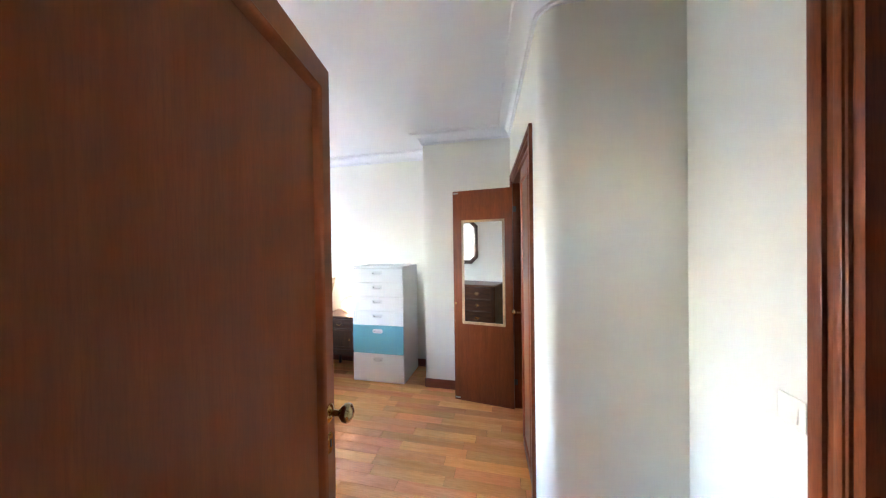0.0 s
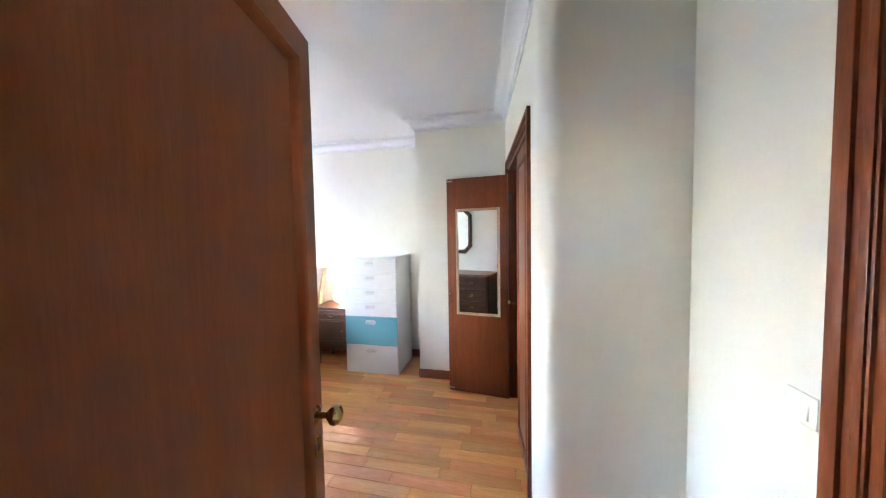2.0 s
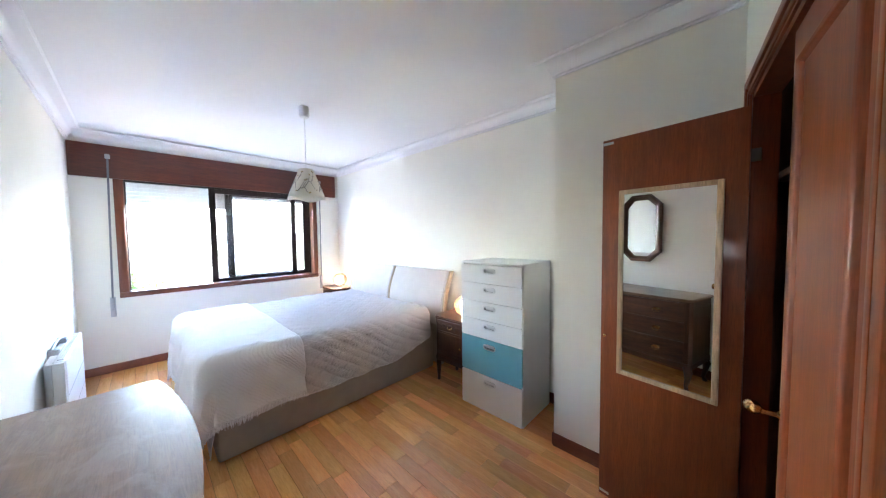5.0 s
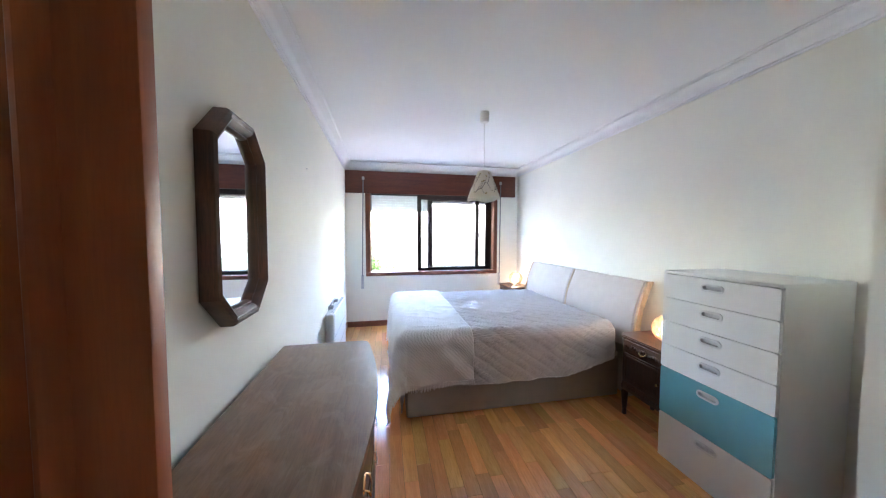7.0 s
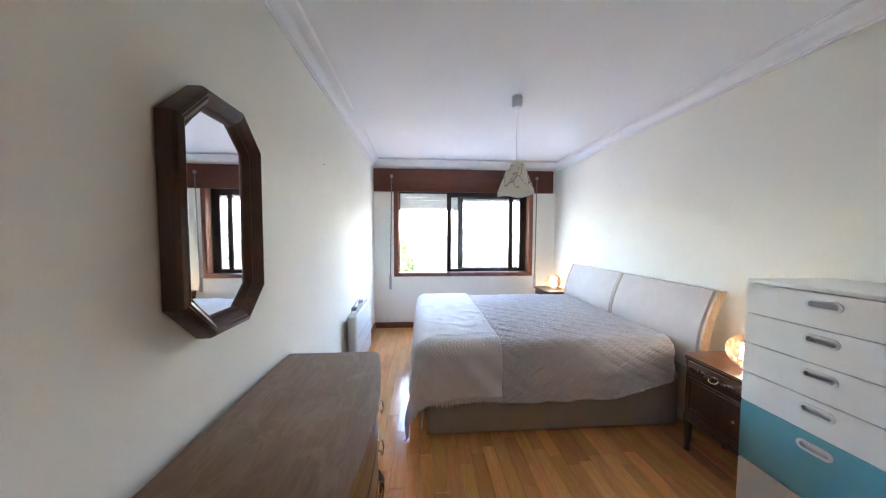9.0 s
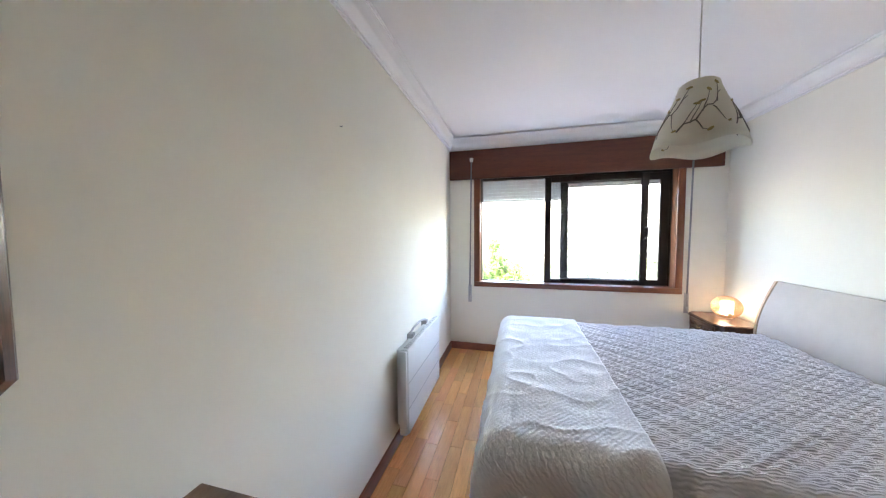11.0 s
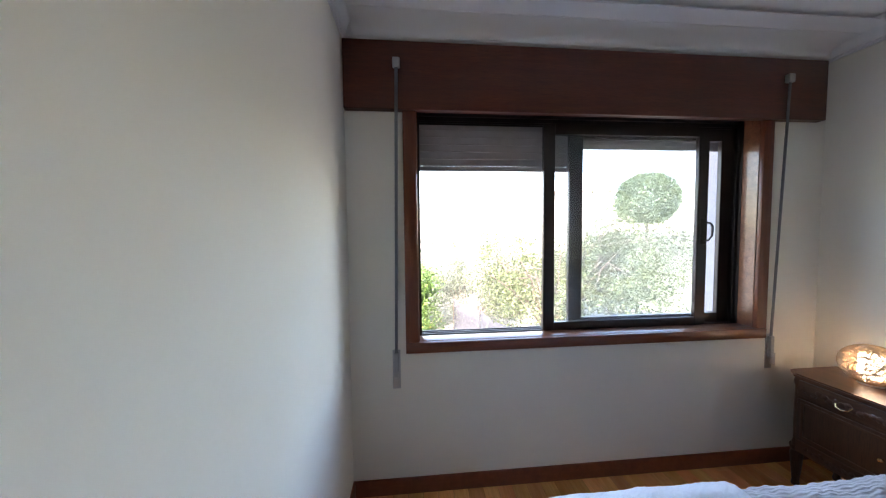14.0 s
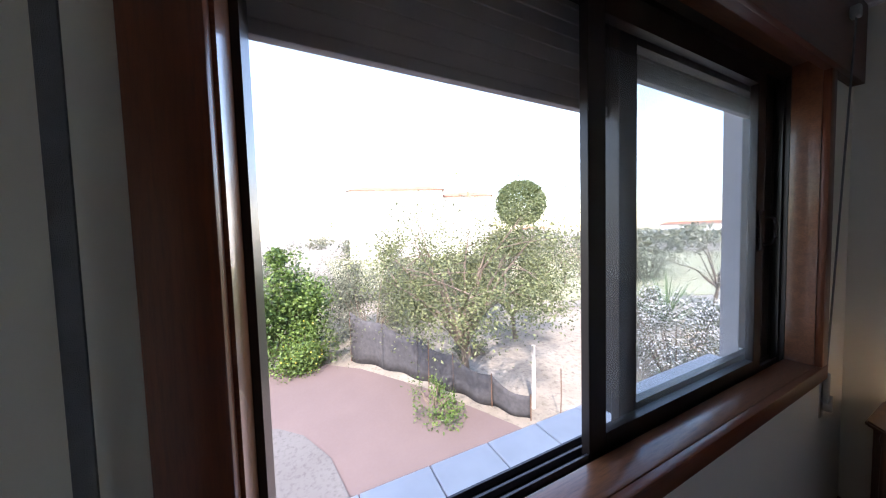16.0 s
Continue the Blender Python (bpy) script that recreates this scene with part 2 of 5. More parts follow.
# ---- mesh helpers ----
def mesh_from(bm, name, smooth=True):
    bmesh.ops.recalc_face_normals(bm, faces=bm.faces)
    me = bpy.data.meshes.new(name)
    bm.to_mesh(me)
    bm.free()
    if smooth:
        for p in me.polygons:
            p.use_smooth = True
        me.set_sharp_from_angle(angle=radians(35))
    return me


def part(name, bm, material, parent=None, label="", smooth=True):
    ob = new(name, mesh_from(bm, name, smooth))
    ob.data.materials.append(material)
    if parent is not None:
        ob.parent = parent
    if label:
        ob["label"] = label
    return ob


def thing(name, at, label, category, group="", kind="", rz=0.0):
    ob = new(name)
    ob.matrix_world = pose(*at, 0, 0, rz)
    return tagged(ob, label, category, group, kind)


def setting(name, bm, material, label, category, smooth=True):
    return tagged(part(name, bm, material, None, "", smooth), label, category, "", "structure")


def box(bm, x0, x1, y0, y1, z0, z1, bevel=0.0, seg=2):
    r = bmesh.ops.create_cube(bm, size=1.0)
    vs = r["verts"]
    for v in vs:
        v.co = ((x0 + x1) / 2 + v.co.x * (x1 - x0), (y0 + y1) / 2 + v.co.y * (y1 - y0), (z0 + z1) / 2 + v.co.z * (z1 - z0))
    if bevel:
        es = list({e for v in vs for e in v.link_edges})
        bmesh.ops.bevel(bm, geom=es, offset=bevel, segments=seg, profile=0.5, affect="EDGES")
    return vs


def boxed(*a, bevel=0.0, seg=2):
    bm = bmesh.new()
    box(bm, *a, bevel=bevel, seg=seg)
    return bm


def prism(outline, z0, z1):
    """An upright solid over a plan outline."""
    bm = bmesh.new()
    lo = [bm.verts.new((x, y, z0)) for x, y in outline]
    hi = [bm.verts.new((x, y, z1)) for x, y in outline]
    bm.faces.new(lo[::-1])
    bm.faces.new(hi)
    for i in range(len(outline)):
        j = (i + 1) % len(outline)
        bm.faces.new((lo[i], lo[j], hi[j], hi[i]))
    return bm


def lathe(bm, profile, seg=24, at=(0, 0, 0), m=None):
    """Turn a list of (radius, height) about z."""
    rings = []
    for r, z in profile:
        if r < 1e-5:
            rings.append([bm.verts.new((0, 0, z))])
        else:
            rings.append([bm.verts.new((r * math.cos(2 * math.pi * i / seg), r * math.sin(2 * math.pi * i / seg), z)) for i in range(seg)])
    for a, b in zip(rings, rings[1:]):
        for i in range(seg):
            j = (i + 1) % seg
            q = [a[i % len(a)], a[j % len(a)], b[j % len(b)], b[i % len(b)]]
            q = list(dict.fromkeys(q))
            if len(q) > 2:
                bm.faces.new(q)
    mm = (m or Matrix.Identity(4))
    mm = Matrix.Translation(at) @ mm
    for ring in rings:
        for v in ring:
            v.co = mm @ v.co


def tube(bm, pts, r, seg=8, closed=False):
    """A round bar along points; r a number or one per point."""
    pts = [Vector(p) for p in pts]
    n = len(pts)
    rings = []
    up = Vector((0.123, 0.31, 0.94)).normalized()
    for i, p in enumerate(pts):
        a = pts[(i - 1) % n] if closed or i else p
        b = pts[(i + 1) % n] if closed or i < n - 1 else p
        d = (b - a).normalized()
        s = d.cross(up)
        if s.length < 1e-3:
            s = d.cross(Vector((1, 0, 0)))
        s.normalize()
        w = s.cross(d)
        rr = r[i] if isinstance(r, (list, tuple)) else r
        rings.append([bm.verts.new(p + rr * (math.cos(2 * math.pi * k / seg) * s + math.sin(2 * math.pi * k / seg) * w)) for k in range(seg)])
    for i in range(n if closed else n - 1):
        a, b = rings[i], rings[(i + 1) % n]
        for k in range(seg):
            j = (k + 1) % seg
            bm.faces.new((a[k], a[j], b[j], b[k]))
    if not closed:
        bm.faces.new(rings[0][::-1])
        bm.faces.new(rings[-1])


def sweep(path, profile, closed=False):
    """Carry a profile of (inward, height) along a plan line whose inside lies to its left, with mitred corners."""
    bm = bmesh.new()
    n = len(path)
    P = [Vector((x, y)) for x, y in path]
    rings = []
    for i in range(n):
        d0 = (P[i] - P[i - 1]).normalized() if closed or i else None
        d1 = (P[(i + 1) % n] - P[i]).normalized() if closed or i < n - 1 else None
        d0, d1 = d0 or d1, d1 or d0
        n0, n1 = Vector((-d0.y, d0.x)), Vector((-d1.y, d1.x))
        mit = (n0 + n1) / max(0.15, 1 + n0.dot(n1))
        rings.append([bm.verts.new((P[i].x + mit.x * d, P[i].y + mit.y * d, z)) for d, z in profile])
    k = len(profile)
    for i in range(n if closed else n - 1):
        a, b = rings[i], rings[(i + 1) % n]
        for j in range(k):
            q = (j + 1) % k
            bm.faces.new((a[j], a[q], b[q], b[j]))
    if not closed:
        bm.faces.new(rings[0])
        bm.faces.new(rings[-1][::-1])
    return bm


def rounded_rect(w, h, r, n=6):
    pts = []
    for cx, cz, a0 in ((w / 2 - r, h / 2 - r, 0), (-w / 2 + r, h / 2 - r, 90), (-w / 2 + r, -h / 2 + r, 180), (w / 2 - r, -h / 2 + r, 270)):
        for i in range(n + 1):
            a = radians(a0 + 90 * i / n)
            pts.append((cx + r * math.cos(a), cz + r * math.sin(a)))
    return pts


def holed_plate(bm, w, h, r, hx, hz, hw, hh, y0, y1):
    """A rounded plate in the xz plane from y0 (front) to y1 with a long rounded slot."""
    outer = rounded_rect(w, h, r, 5)
    inner = [(hx + x, hz + z) for x, z in rounded_rect(hw, hh, hh / 2 - 0.0005, 5)]
    loops = []
    for pts in (outer, inner):
        loops.append([[bm.verts.new((x, y, z)) for x, z in pts] for y in (y0, y1)])
    (of, ob_), (nf, nb) = loops
    k = len(outer)
    for i in range(k):
        j = (i + 1) % k
        bm.faces.new((of[i], of[j], nf[j], nf[i]))
        bm.faces.new((ob_[j], ob_[i], nb[i], nb[j]))
        bm.faces.new((of[j], of[i], ob_[i], ob_[j]))
        bm.faces.new((nf[i], nf[j], nb[j], nb[i]))

# ---- the large structure ----
CEIL = 2.66
XW = -4.88


def y_left(x):
    return 0.735 + (x - XW) * 0.016


def y_head(x):
    return 3.705 + (x - XW) * 0.012


RX, RY, RR = 0.27, 1.68, 0.10
ARC = [(RX + RR - RR * math.sin(radians(a)), RY + RR - RR * math.cos(radians(a))) for a in range(0, 91, 15)]
XR = 0.85
CLOSET = pose(RX, RY + RR, 0, 0, 0, 4.87) @ pose(-RX, -RY - RR, 0)


def on_closet(x, y):
    """A plan point of the closet front, which stands a little askew."""
    v = CLOSET @ Vector((x, y, 0))
    return v.x, v.y



# window wall, with the opening through it
bm = bmesh.new()
WY0, WY1, WZ0, WZ1 = 1.10, 3.27, 0.875, 2.30
box(bm, -5.21, XW, 0.40, WY0, -0.1, CEIL)
box(bm, -5.21, XW, WY1, 4.00, -0.1, CEIL)
box(bm, -5.064, XW, WY0, WY1, -0.1, WZ0)
box(bm, -5.21, -5.064, WY0, WY1, -0.1, 0.72)
box(bm, -5.21, XW, WY0, WY1, WZ1, CEIL)
setting("wall_west", bm, M_WALL, "cream painted wall with the wide window", "wall", False)
setting("wall_south", prism([(XW, y_left(XW)), (XW, 0.40), (-0.55, 0.40), (-0.55, y_left(-0.55))], -0.1, CEIL), M_WALL, "long cream painted wall behind the dresser", "wall", False)
setting("wall_north", prism([(XW, y_head(XW)), (-0.60, y_head(-0.60)), (-0.60, 4.00), (XW, 4.00)], -0.1, CEIL), M_WALL, "cream painted wall behind the bed", "wall", False)
setting("wall_pier", boxed(-0.755, 0.97, 3.25, 4.00, -0.1, CEIL), M_WALL, "cream painted pier beside the closet", "wall", False)
setting("wall_closet_corner", prism([(XR, RY), (XR, RY + 0.1), (RX + 0.06, RY + 0.1), on_closet(RX + 0.06, 1.985), on_closet(RX, 1.985)] + ARC[::-1], -0.1, CEIL), M_WALL, "white painted wall with a rounded corner", "wall")
bm = bmesh.new()
box(bm, RX, RX + 0.06, 1.985, 3.09, 2.09, CEIL)
box(bm, RX, RX + 0.06, 3.09, 3.255, -0.1, CEIL)
setting("wall_closet_front", bm, M_WALL, "cream wall above the closet doors", "wall", False).matrix_world = CLOSET
bm = bmesh.new()
D2Y0, D2Y1, D2Z = 0.31, 1.085, 2.005
box(bm, XR, XR + 0.12, D2Y1, 3.25, -0.1, CEIL)
box(bm, XR, XR + 0.12, 0.10, D2Y0, -0.1, CEIL)
box(bm, XR, XR + 0.12, D2Y0, D2Y1, D2Z, CEIL)
setting("wall_east", bm, M_WALL, "white painted wall with the light switch", "wall", False)
bm = bmesh.new()
box(bm, -0.55, -0.42, 0.13, 0.80, -0.1, CEIL)
box(bm, -0.42, -0.302, 0.13, 0.23, -0.1, CEIL)
box(bm, 0.58, XR, 0.13, 0.23, -0.1, CEIL)
box(bm, -0.302, 0.58, 0.13, 0.23, 2.04, CEIL)
setting("wall_entry", bm, M_WALL, "white wall round the bedroom doorway", "wall", False)
bm = bmesh.new()
box(bm, -1.30, -1.20, -1.35, 0.13, -0.1, CEIL)
box(bm, 1.60, 1.70, -1.35, 0.13, -0.1, CEIL)
# small unseen opening added in this wall to let sky light into the hall
box(bm, -1.30, 0.10, -1.45, -1.35, -0.1, CEIL)
box(bm, 0.42, 1.70, -1.45, -1.35, -0.1, CEIL)
box(bm, 0.10, 0.42, -1.45, -1.35, -0.1, 1.80)
box(bm, 0.10, 0.42, -1.45, -1.35, 2.02, CEIL)
box(bm, -1.20, -0.55, 0.03, 0.13, -0.1, CEIL)
box(bm, 0.97, 1.60, 0.03, 0.13, -0.1, CEIL)
setting("wall_hall", bm, M_WALL, "plain painted walls of the hall", "wall", False)
# unseen slab, added only to stop direct sun at the hall opening
setting("sun_stop_slab", boxed(-1.6, 2.0, -4.2, -1.452, 2.45, 2.62), M_WALL, "plain unseen slab added to keep the sun out of the hall opening", "balcony", False)
setting("ceiling", boxed(-5.30, 1.72, -1.45, 4.00, CEIL, CEIL + 0.12), M_CEIL, "smooth white painted ceiling", "ceiling", False)

ROOM = [(XW, y_left(XW)), (-0.42, y_left(-0.42)), (-0.42, 0.23), (XR, 0.23), (XR, RY)] + ARC + [on_closet(RX, 3.257), (-0.755, 3.25), (-0.755, y_head(-0.755)), (XW, y_head(XW))]
cove = [(0.0, 2.560), (0.012, 2.560), (0.012, 2.572), (0.022, 2.576)]
cove += [(0.022 + 0.070 * (1 - math.cos(radians(a))), 2.576 + 0.062 * math.sin(radians(a))) for a in range(10, 91, 10)]
cove += [(0.110, 2.640), (0.110, 2.648), (0.118, 2.652), (0.118, CEIL - 0.002), (0.0, CEIL - 0.002)]
setting("crown_moulding", sweep(ROOM, cove, True), M_CEIL, "white plaster cove along the ceiling", "crown moulding")

deep = [(0.0, 2.562), (0.013, 2.562), (0.013, 2.576), (0.026, 2.580)]
deep += [(0.026 + 0.125 * (1 - math.cos(radians(a))), 2.580 + 0.046 * math.sin(radians(a))) for a in range(10, 91, 10)]
deep += [(0.165, 2.626), (0.165, 2.629), (0.240, 2.632), (0.258, 2.634), (0.258, 2.643), (0.236, 2.645), (0.236, CEIL - 0.003), (0.0, CEIL - 0.003)]
setting("crown_moulding_window", sweep([(XW, y_head(XW) - 0.06), (XW, y_left(XW) + 0.06)], deep), M_CEIL, "wide white plaster cove above the window", "crown moulding")

skirt = [(0.0, 0.0), (0.014, 0.0), (0.014, 0.076), (0.008, 0.088), (0.0, 0.090)]
for run, lab in (
    ([(XW, y_head(XW)), (XW, y_left(XW)), (-0.555, y_left(-0.555))], "baseboard_1"),
    ([(-0.755, 3.25), (-0.755, y_head(-0.755)), (XW, y_head(XW))], "baseboard_2"),
    ([on_closet(RX, 3.257), (-0.755, 3.25)], "baseboard_3"),
    ([(XR, 1.17), (XR, RY)] + ARC + [on_closet(RX, 1.90)], "baseboard_4"),
):
    setting(lab, sweep(run, skirt), M_DOOR_X, "dark varnished wooden skirting board", "baseboard")

# ---- the window ----
window = thing("window_1", (0, 0, 0), "wide sliding window with dark aluminium sashes pushed open", "window", kind="structure")
# wooden casing on the wall, mitred by butting
part("casing", boxed(XW, XW + 0.028, 1.050, 1.125, 0.900, 2.192, bevel=0.005), M_CASING, window, "dark wooden casing")
part("casing", boxed(XW, XW + 0.028, 3.247, 3.316, 0.900, 2.192, bevel=0.005), M_CASING, window, "dark wooden casing")
part("casing", boxed(XW, XW + 0.030, 1.050, 3.316, 0.838, 0.900, bevel=0.005), M_CASING_H, window, "dark wooden casing")
bm = bmesh.new()
box(bm, -4.965, XW + 0.004, 1.102, 1.130, 0.895, 2.285)
part("lining", bm, M_LINING, window, "orange varnished wooden lining")
part("lining", boxed(-4.965, XW + 0.004, 3.243, 3.268, 0.895, 2.285), M_LINING, window, "orange varnished wooden lining")
part("lining", boxed(-4.965, XW + 0.004, 1.130, 3.243, 2.250, 2.285), M_LINING, window, "orange varnished wooden lining")
part("window_board", boxed(-4.965, XW + 0.006, 1.102, 3.268, 0.877, 0.903, bevel=0.003), M_LINING, window, "orange varnished window board")
# aluminium frame with two tracks
bm = bmesh.new()
box(bm, -5.06, -4.966, 1.102, 1.142, 0.876, 2.285)
box(bm, -5.06, -4.966, 3.240, 3.268, 0.876, 2.285)
box(bm, -5.06, -4.966, 1.142, 3.240, 2.212, 2.285)
box(bm, -5.06, -4.966, 1.142, 3.240, 0.876, 0.886)
part("frame", bm, M_ALU, window, smooth=False)
for xt in (-4.985, -5.015, -5.045):
    part("track", boxed(xt - 0.003, xt + 0.003, 1.142, 3.240, 0.886, 0.906), M_TRACK, window)
    part("track", boxed(xt - 0.003, xt + 0.003, 1.142, 3.240, 2.190, 2.212), M_ALU, window)
for xt in (-4.985, -5.015, -5.045):
    part("track", boxed(xt - 0.003, xt + 0.003, 3.222, 3.240, 0.906, 2.190), M_ALU, window)


def sash(xa, xb, y0, y1, z0, z1, w):
    bm = bmesh.new()
    box(bm, xa, xb, y0, y0 + w, z0, z1, bevel=0.002, seg=1)
    box(bm, xa, xb, y1 - w, y1, z0, z1, bevel=0.002, seg=1)
    box(bm, xa, xb, y0 + w, y1 - w, z0, z0 + w * 0.85)
    box(bm, xa, xb, y0 + w, y1 - w, z1 - w * 0.85, z1)
    s = part("sash", bm, M_ALU, window, "dark aluminium sliding sash")
    pane = part("pane", boxed((xa + xb) / 2 - 0.003, (xa + xb) / 2 + 0.003, y0 + w - 0.004, y1 - w + 0.004, z0 + w * 0.8, z1 - w * 0.8), M_GLASS, s, "clear glass")
    pane.visible_shadow = False
    return s


front = sash(-5.006, -4.978, 1.908, 3.020, 0.888, 2.188, 0.072)
rear = sash(-5.042, -5.014, 2.092, 3.236, 0.888, 2.188, 0.090)
bm = bmesh.new()
box(bm, -4.978, -4.968, 2.966, 3.006, 1.43, 1.60, bevel=0.003)
tube(bm, [(-4.968, 2.990, 1.575), (-4.944, 3.004, 1.570), (-4.936, 3.012, 1.545), (-4.936, 3.008, 1.485), (-4.950, 3.000, 1.460), (-4.968, 2.990, 1.455)], 0.007, 8)
part("latch", bm, M_ALU, front, "black sash latch")

# roller shutters, each let down a little way
for y0, y1, zb, dashed in ((1.125, 2.150, 1.920, 6), (2.170, 3.250, 2.072, 2)):
    sh = part("shutter_rail", boxed(-5.115, -5.090, y0, y1, zb, zb + 0.030, bevel=0.004), M_SLAT, window, "grey roller shutter end rail")
    z, k = zb + 0.034, 0
    while z < 2.42:
        bm = bmesh.new()
        box(bm, -5.110, -5.096, y0, y1, z, z + 0.0424, bevel=0.0015, seg=1)
        if k < dashed:
            yy = y0 + 0.006
            while yy < y1 - 0.02:
                box(bm, -5.107, -5.100, yy, yy + 0.020, z - 0.006, z + 0.002)
                yy += 0.034
        else:
            box(bm, -5.107, -5.100, y0, y1, z - 0.006, z + 0.002)
        part("slat", bm, M_SLAT, sh)
        z += 0.045
        k += 1
part("shutter_guide", boxed(-5.125, -5.066, 2.146, 2.174, 0.90, 2.30), M_ALU, window, smooth=False)
bm = bmesh.new()
box(bm, -5.130, -5.062, 1.100, 1.124, 0.90, 2.30)
box(bm, -5.130, -5.062, 3.252, 3.270, 0.90, 2.30)
part("shutter_guide", bm, M_ALU, window, smooth=False)

# pelmet over the shutter coil, reaching along the window wall
pelmet = thing("shutter_pelmet", (XW, 0.742, 2.192), "long dark wooden pelmet over the window", "pelmet")
part("front_board", boxed(0.026, 0.044, 0.0, 2.898, 0.0, 0.358, bevel=0.003), M_PELMET, pelmet)
part("bottom_board", boxed(0.0, 0.026, 0.0, 2.898, 0.002, 0.018), M_PELMET, pelmet)
part("top_board", boxed(0.0, 0.026, 0.0, 2.898, 0.340, 0.356), M_PELMET, pelmet)
part("end_board", boxed(0.0, 0.026, 2.880, 2.898, 0.018, 0.340), M_PELMET, pelmet)


def strap(y, lean, z_top):
    """Shutter pull strap with its guide on the pelmet and its winder on the wall."""
    s = thing("shutter_strap", (XW, y, 0.63), "grey webbing shutter strap with its metal winder", "shutter strap", "shutter straps")
    part("winder_plate", boxed(0.0, 0.006, -0.022, 0.022, 0.0, 0.225, bevel=0.002), M_STEEL, s)
    part("winder_box", boxed(0.006, 0.026, -0.013, 0.013, 0.075, 0.215, bevel=0.004), M_STRAPBOX, s)
    part("winder_lever", boxed(0.006, 0.034, 0.008, 0.013, 0.03, 0.11, bevel=0.002), M_STEEL, s)
    bm = bmesh.new()
    for a, b in (((0.014, 0.0, 0.18), (0.062, lean, z_top - 0.63)),):
        d = Vector((0.0, 0.0085, 0))
        t = Vector((0.0018, 0, 0))
        q = [bm.verts.new(Vector(p) + sx * d + st * t) for p in (a, b) for sx, st in ((-1, -1), (1, -1), (1, 1), (-1, 1))]
        for i in range(4):
            j = (i + 1) % 4
            bm.faces.new((q[i], q[j], q[4 + j], q[4 + i]))
        bm.faces.new(q[:4][::-1])
        bm.faces.new(q[4:])
    part("webbing", bm, M_STRAP, s)
    part("guide", boxed(0.046, 0.074, lean - 0.020, lean + 0.020, z_top - 0.65, z_top - 0.60, bevel=0.006), M_STRAPBOX, s)
    return s


strap(0.994, 0.030, 2.42)
strap(3.366, -0.008, 2.42)

# outer sill of white tiles and the house wall outside
sill = thing("outer_sill", (-5.21, 1.10, 0.722), "outer window sill of white tiles", "window sill", kind="structure")
part("bed", boxed(-0.03, 0.144, 0.0, 2.17, 0.0, 0.078), M_RENDERWALL, sill)
for i in range(10):
    part("tile", boxed(-0.048, 0.143, 0.004 + i * 0.2165, 0.004 + i * 0.2165 + 0.2125, 0.078, 0.096, bevel=0.003, seg=1), M_STONE, sill)

# thin linings added over the wall; their grey stands in for shade
for y in (0.001, 2.158):
    part("reveal", boxed(0.002, 0.078, y, y + 0.011, 0.098, 1.56), M_RENDERWALL, sill, "side of the opening, with its shade put into a grey lining", smooth=False)

# ---- doors ----
def casing_frame(parent, axis, at, a0, a1, top, w, d, material, label=""):
    """A stepped architrave round an opening on a wall; axis 'x' lies on a wall that faces along x."""
    steps = ((0.0, w, d * 0.55), (w * 0.55, w, d), (w * 0.08, w * 0.32, d * 0.8))
    for lo, hi in ((a0 - w, a0), (a1, a1 + w)):
        bm = bmesh.new()
        for s0, s1, dd in steps:
            u0, u1 = (lo + (w - s1), lo + (w - s0)) if lo < a0 - 1e-6 else (lo + s0, lo + s1)
            if axis == "x":
                box(bm, min(at, at + dd), max(at, at + dd), u0, u1, 0, top + (w if (s0, s1) == (0.0, w) else s1), bevel=0.003)
            else:
                box(bm, u0, u1, min(at, at + dd), max(at, at + dd), 0, top + (w if (s0, s1) == (0.0, w) else s1), bevel=0.003)
        part("architrave", bm, material, parent, label)
    bm = bmesh.new()
    for s0, s1, dd in steps:
        dd *= 0.97
        if axis == "x":
            box(bm, min(at, at + dd), max(at, at + dd), a0 - s1, a1 + s1, top + s0, top + s1, bevel=0.003)
        else:
            box(bm, a0 - s1, a1 + s1, min(at, at + dd), max(at, at + dd), top + s0, top + s1, bevel=0.003)
    part("architrave", bm, M_DOOR_H, parent, label)


def panel_mould(bm, x, y0, y1, z0, z1, out, w=0.030):
    """A raised rounded moulding frame on a leaf's face at x, standing out along x by out."""
    cx, n = x, 6
    prof = [(w * i / n, out * math.sin(math.pi * i / n)) for i in range(n + 1)]
    cs = [(y0, z0, 1, 1), (y1, z0, -1, 1), (y1, z1, -1, -1), (y0, z1, 1, -1)]
    rings = [[bm.verts.new((cx + o, yy + sy * d, zz + sz * d)) for d, o in prof] for yy, zz, sy, sz in cs]
    for i in range(4):
        a, b = rings[i], rings[(i + 1) % 4]
        for k in range(n):
            bm.faces.new((a[k], a[k + 1], b[k + 1], b[k]))


def knob(parent, x, y, z, side, name="knob"):
    m = Matrix.Rotation(radians(90 * side), 4, "Y")
    bm = bmesh.new()
    lathe(bm, [(0, 0), (0.026, 0), (0.027, 0.003), (0.020, 0.008), (0.010, 0.012), (0.009, 0.030), (0.016, 0.036), (0.026, 0.046), (0.028, 0.056), (0.024, 0.066), (0.012, 0.073), (0, 0.074)], 20, (x, y, z), m)
    return part(name, bm, M_BRASS, parent, "polished brass knob")


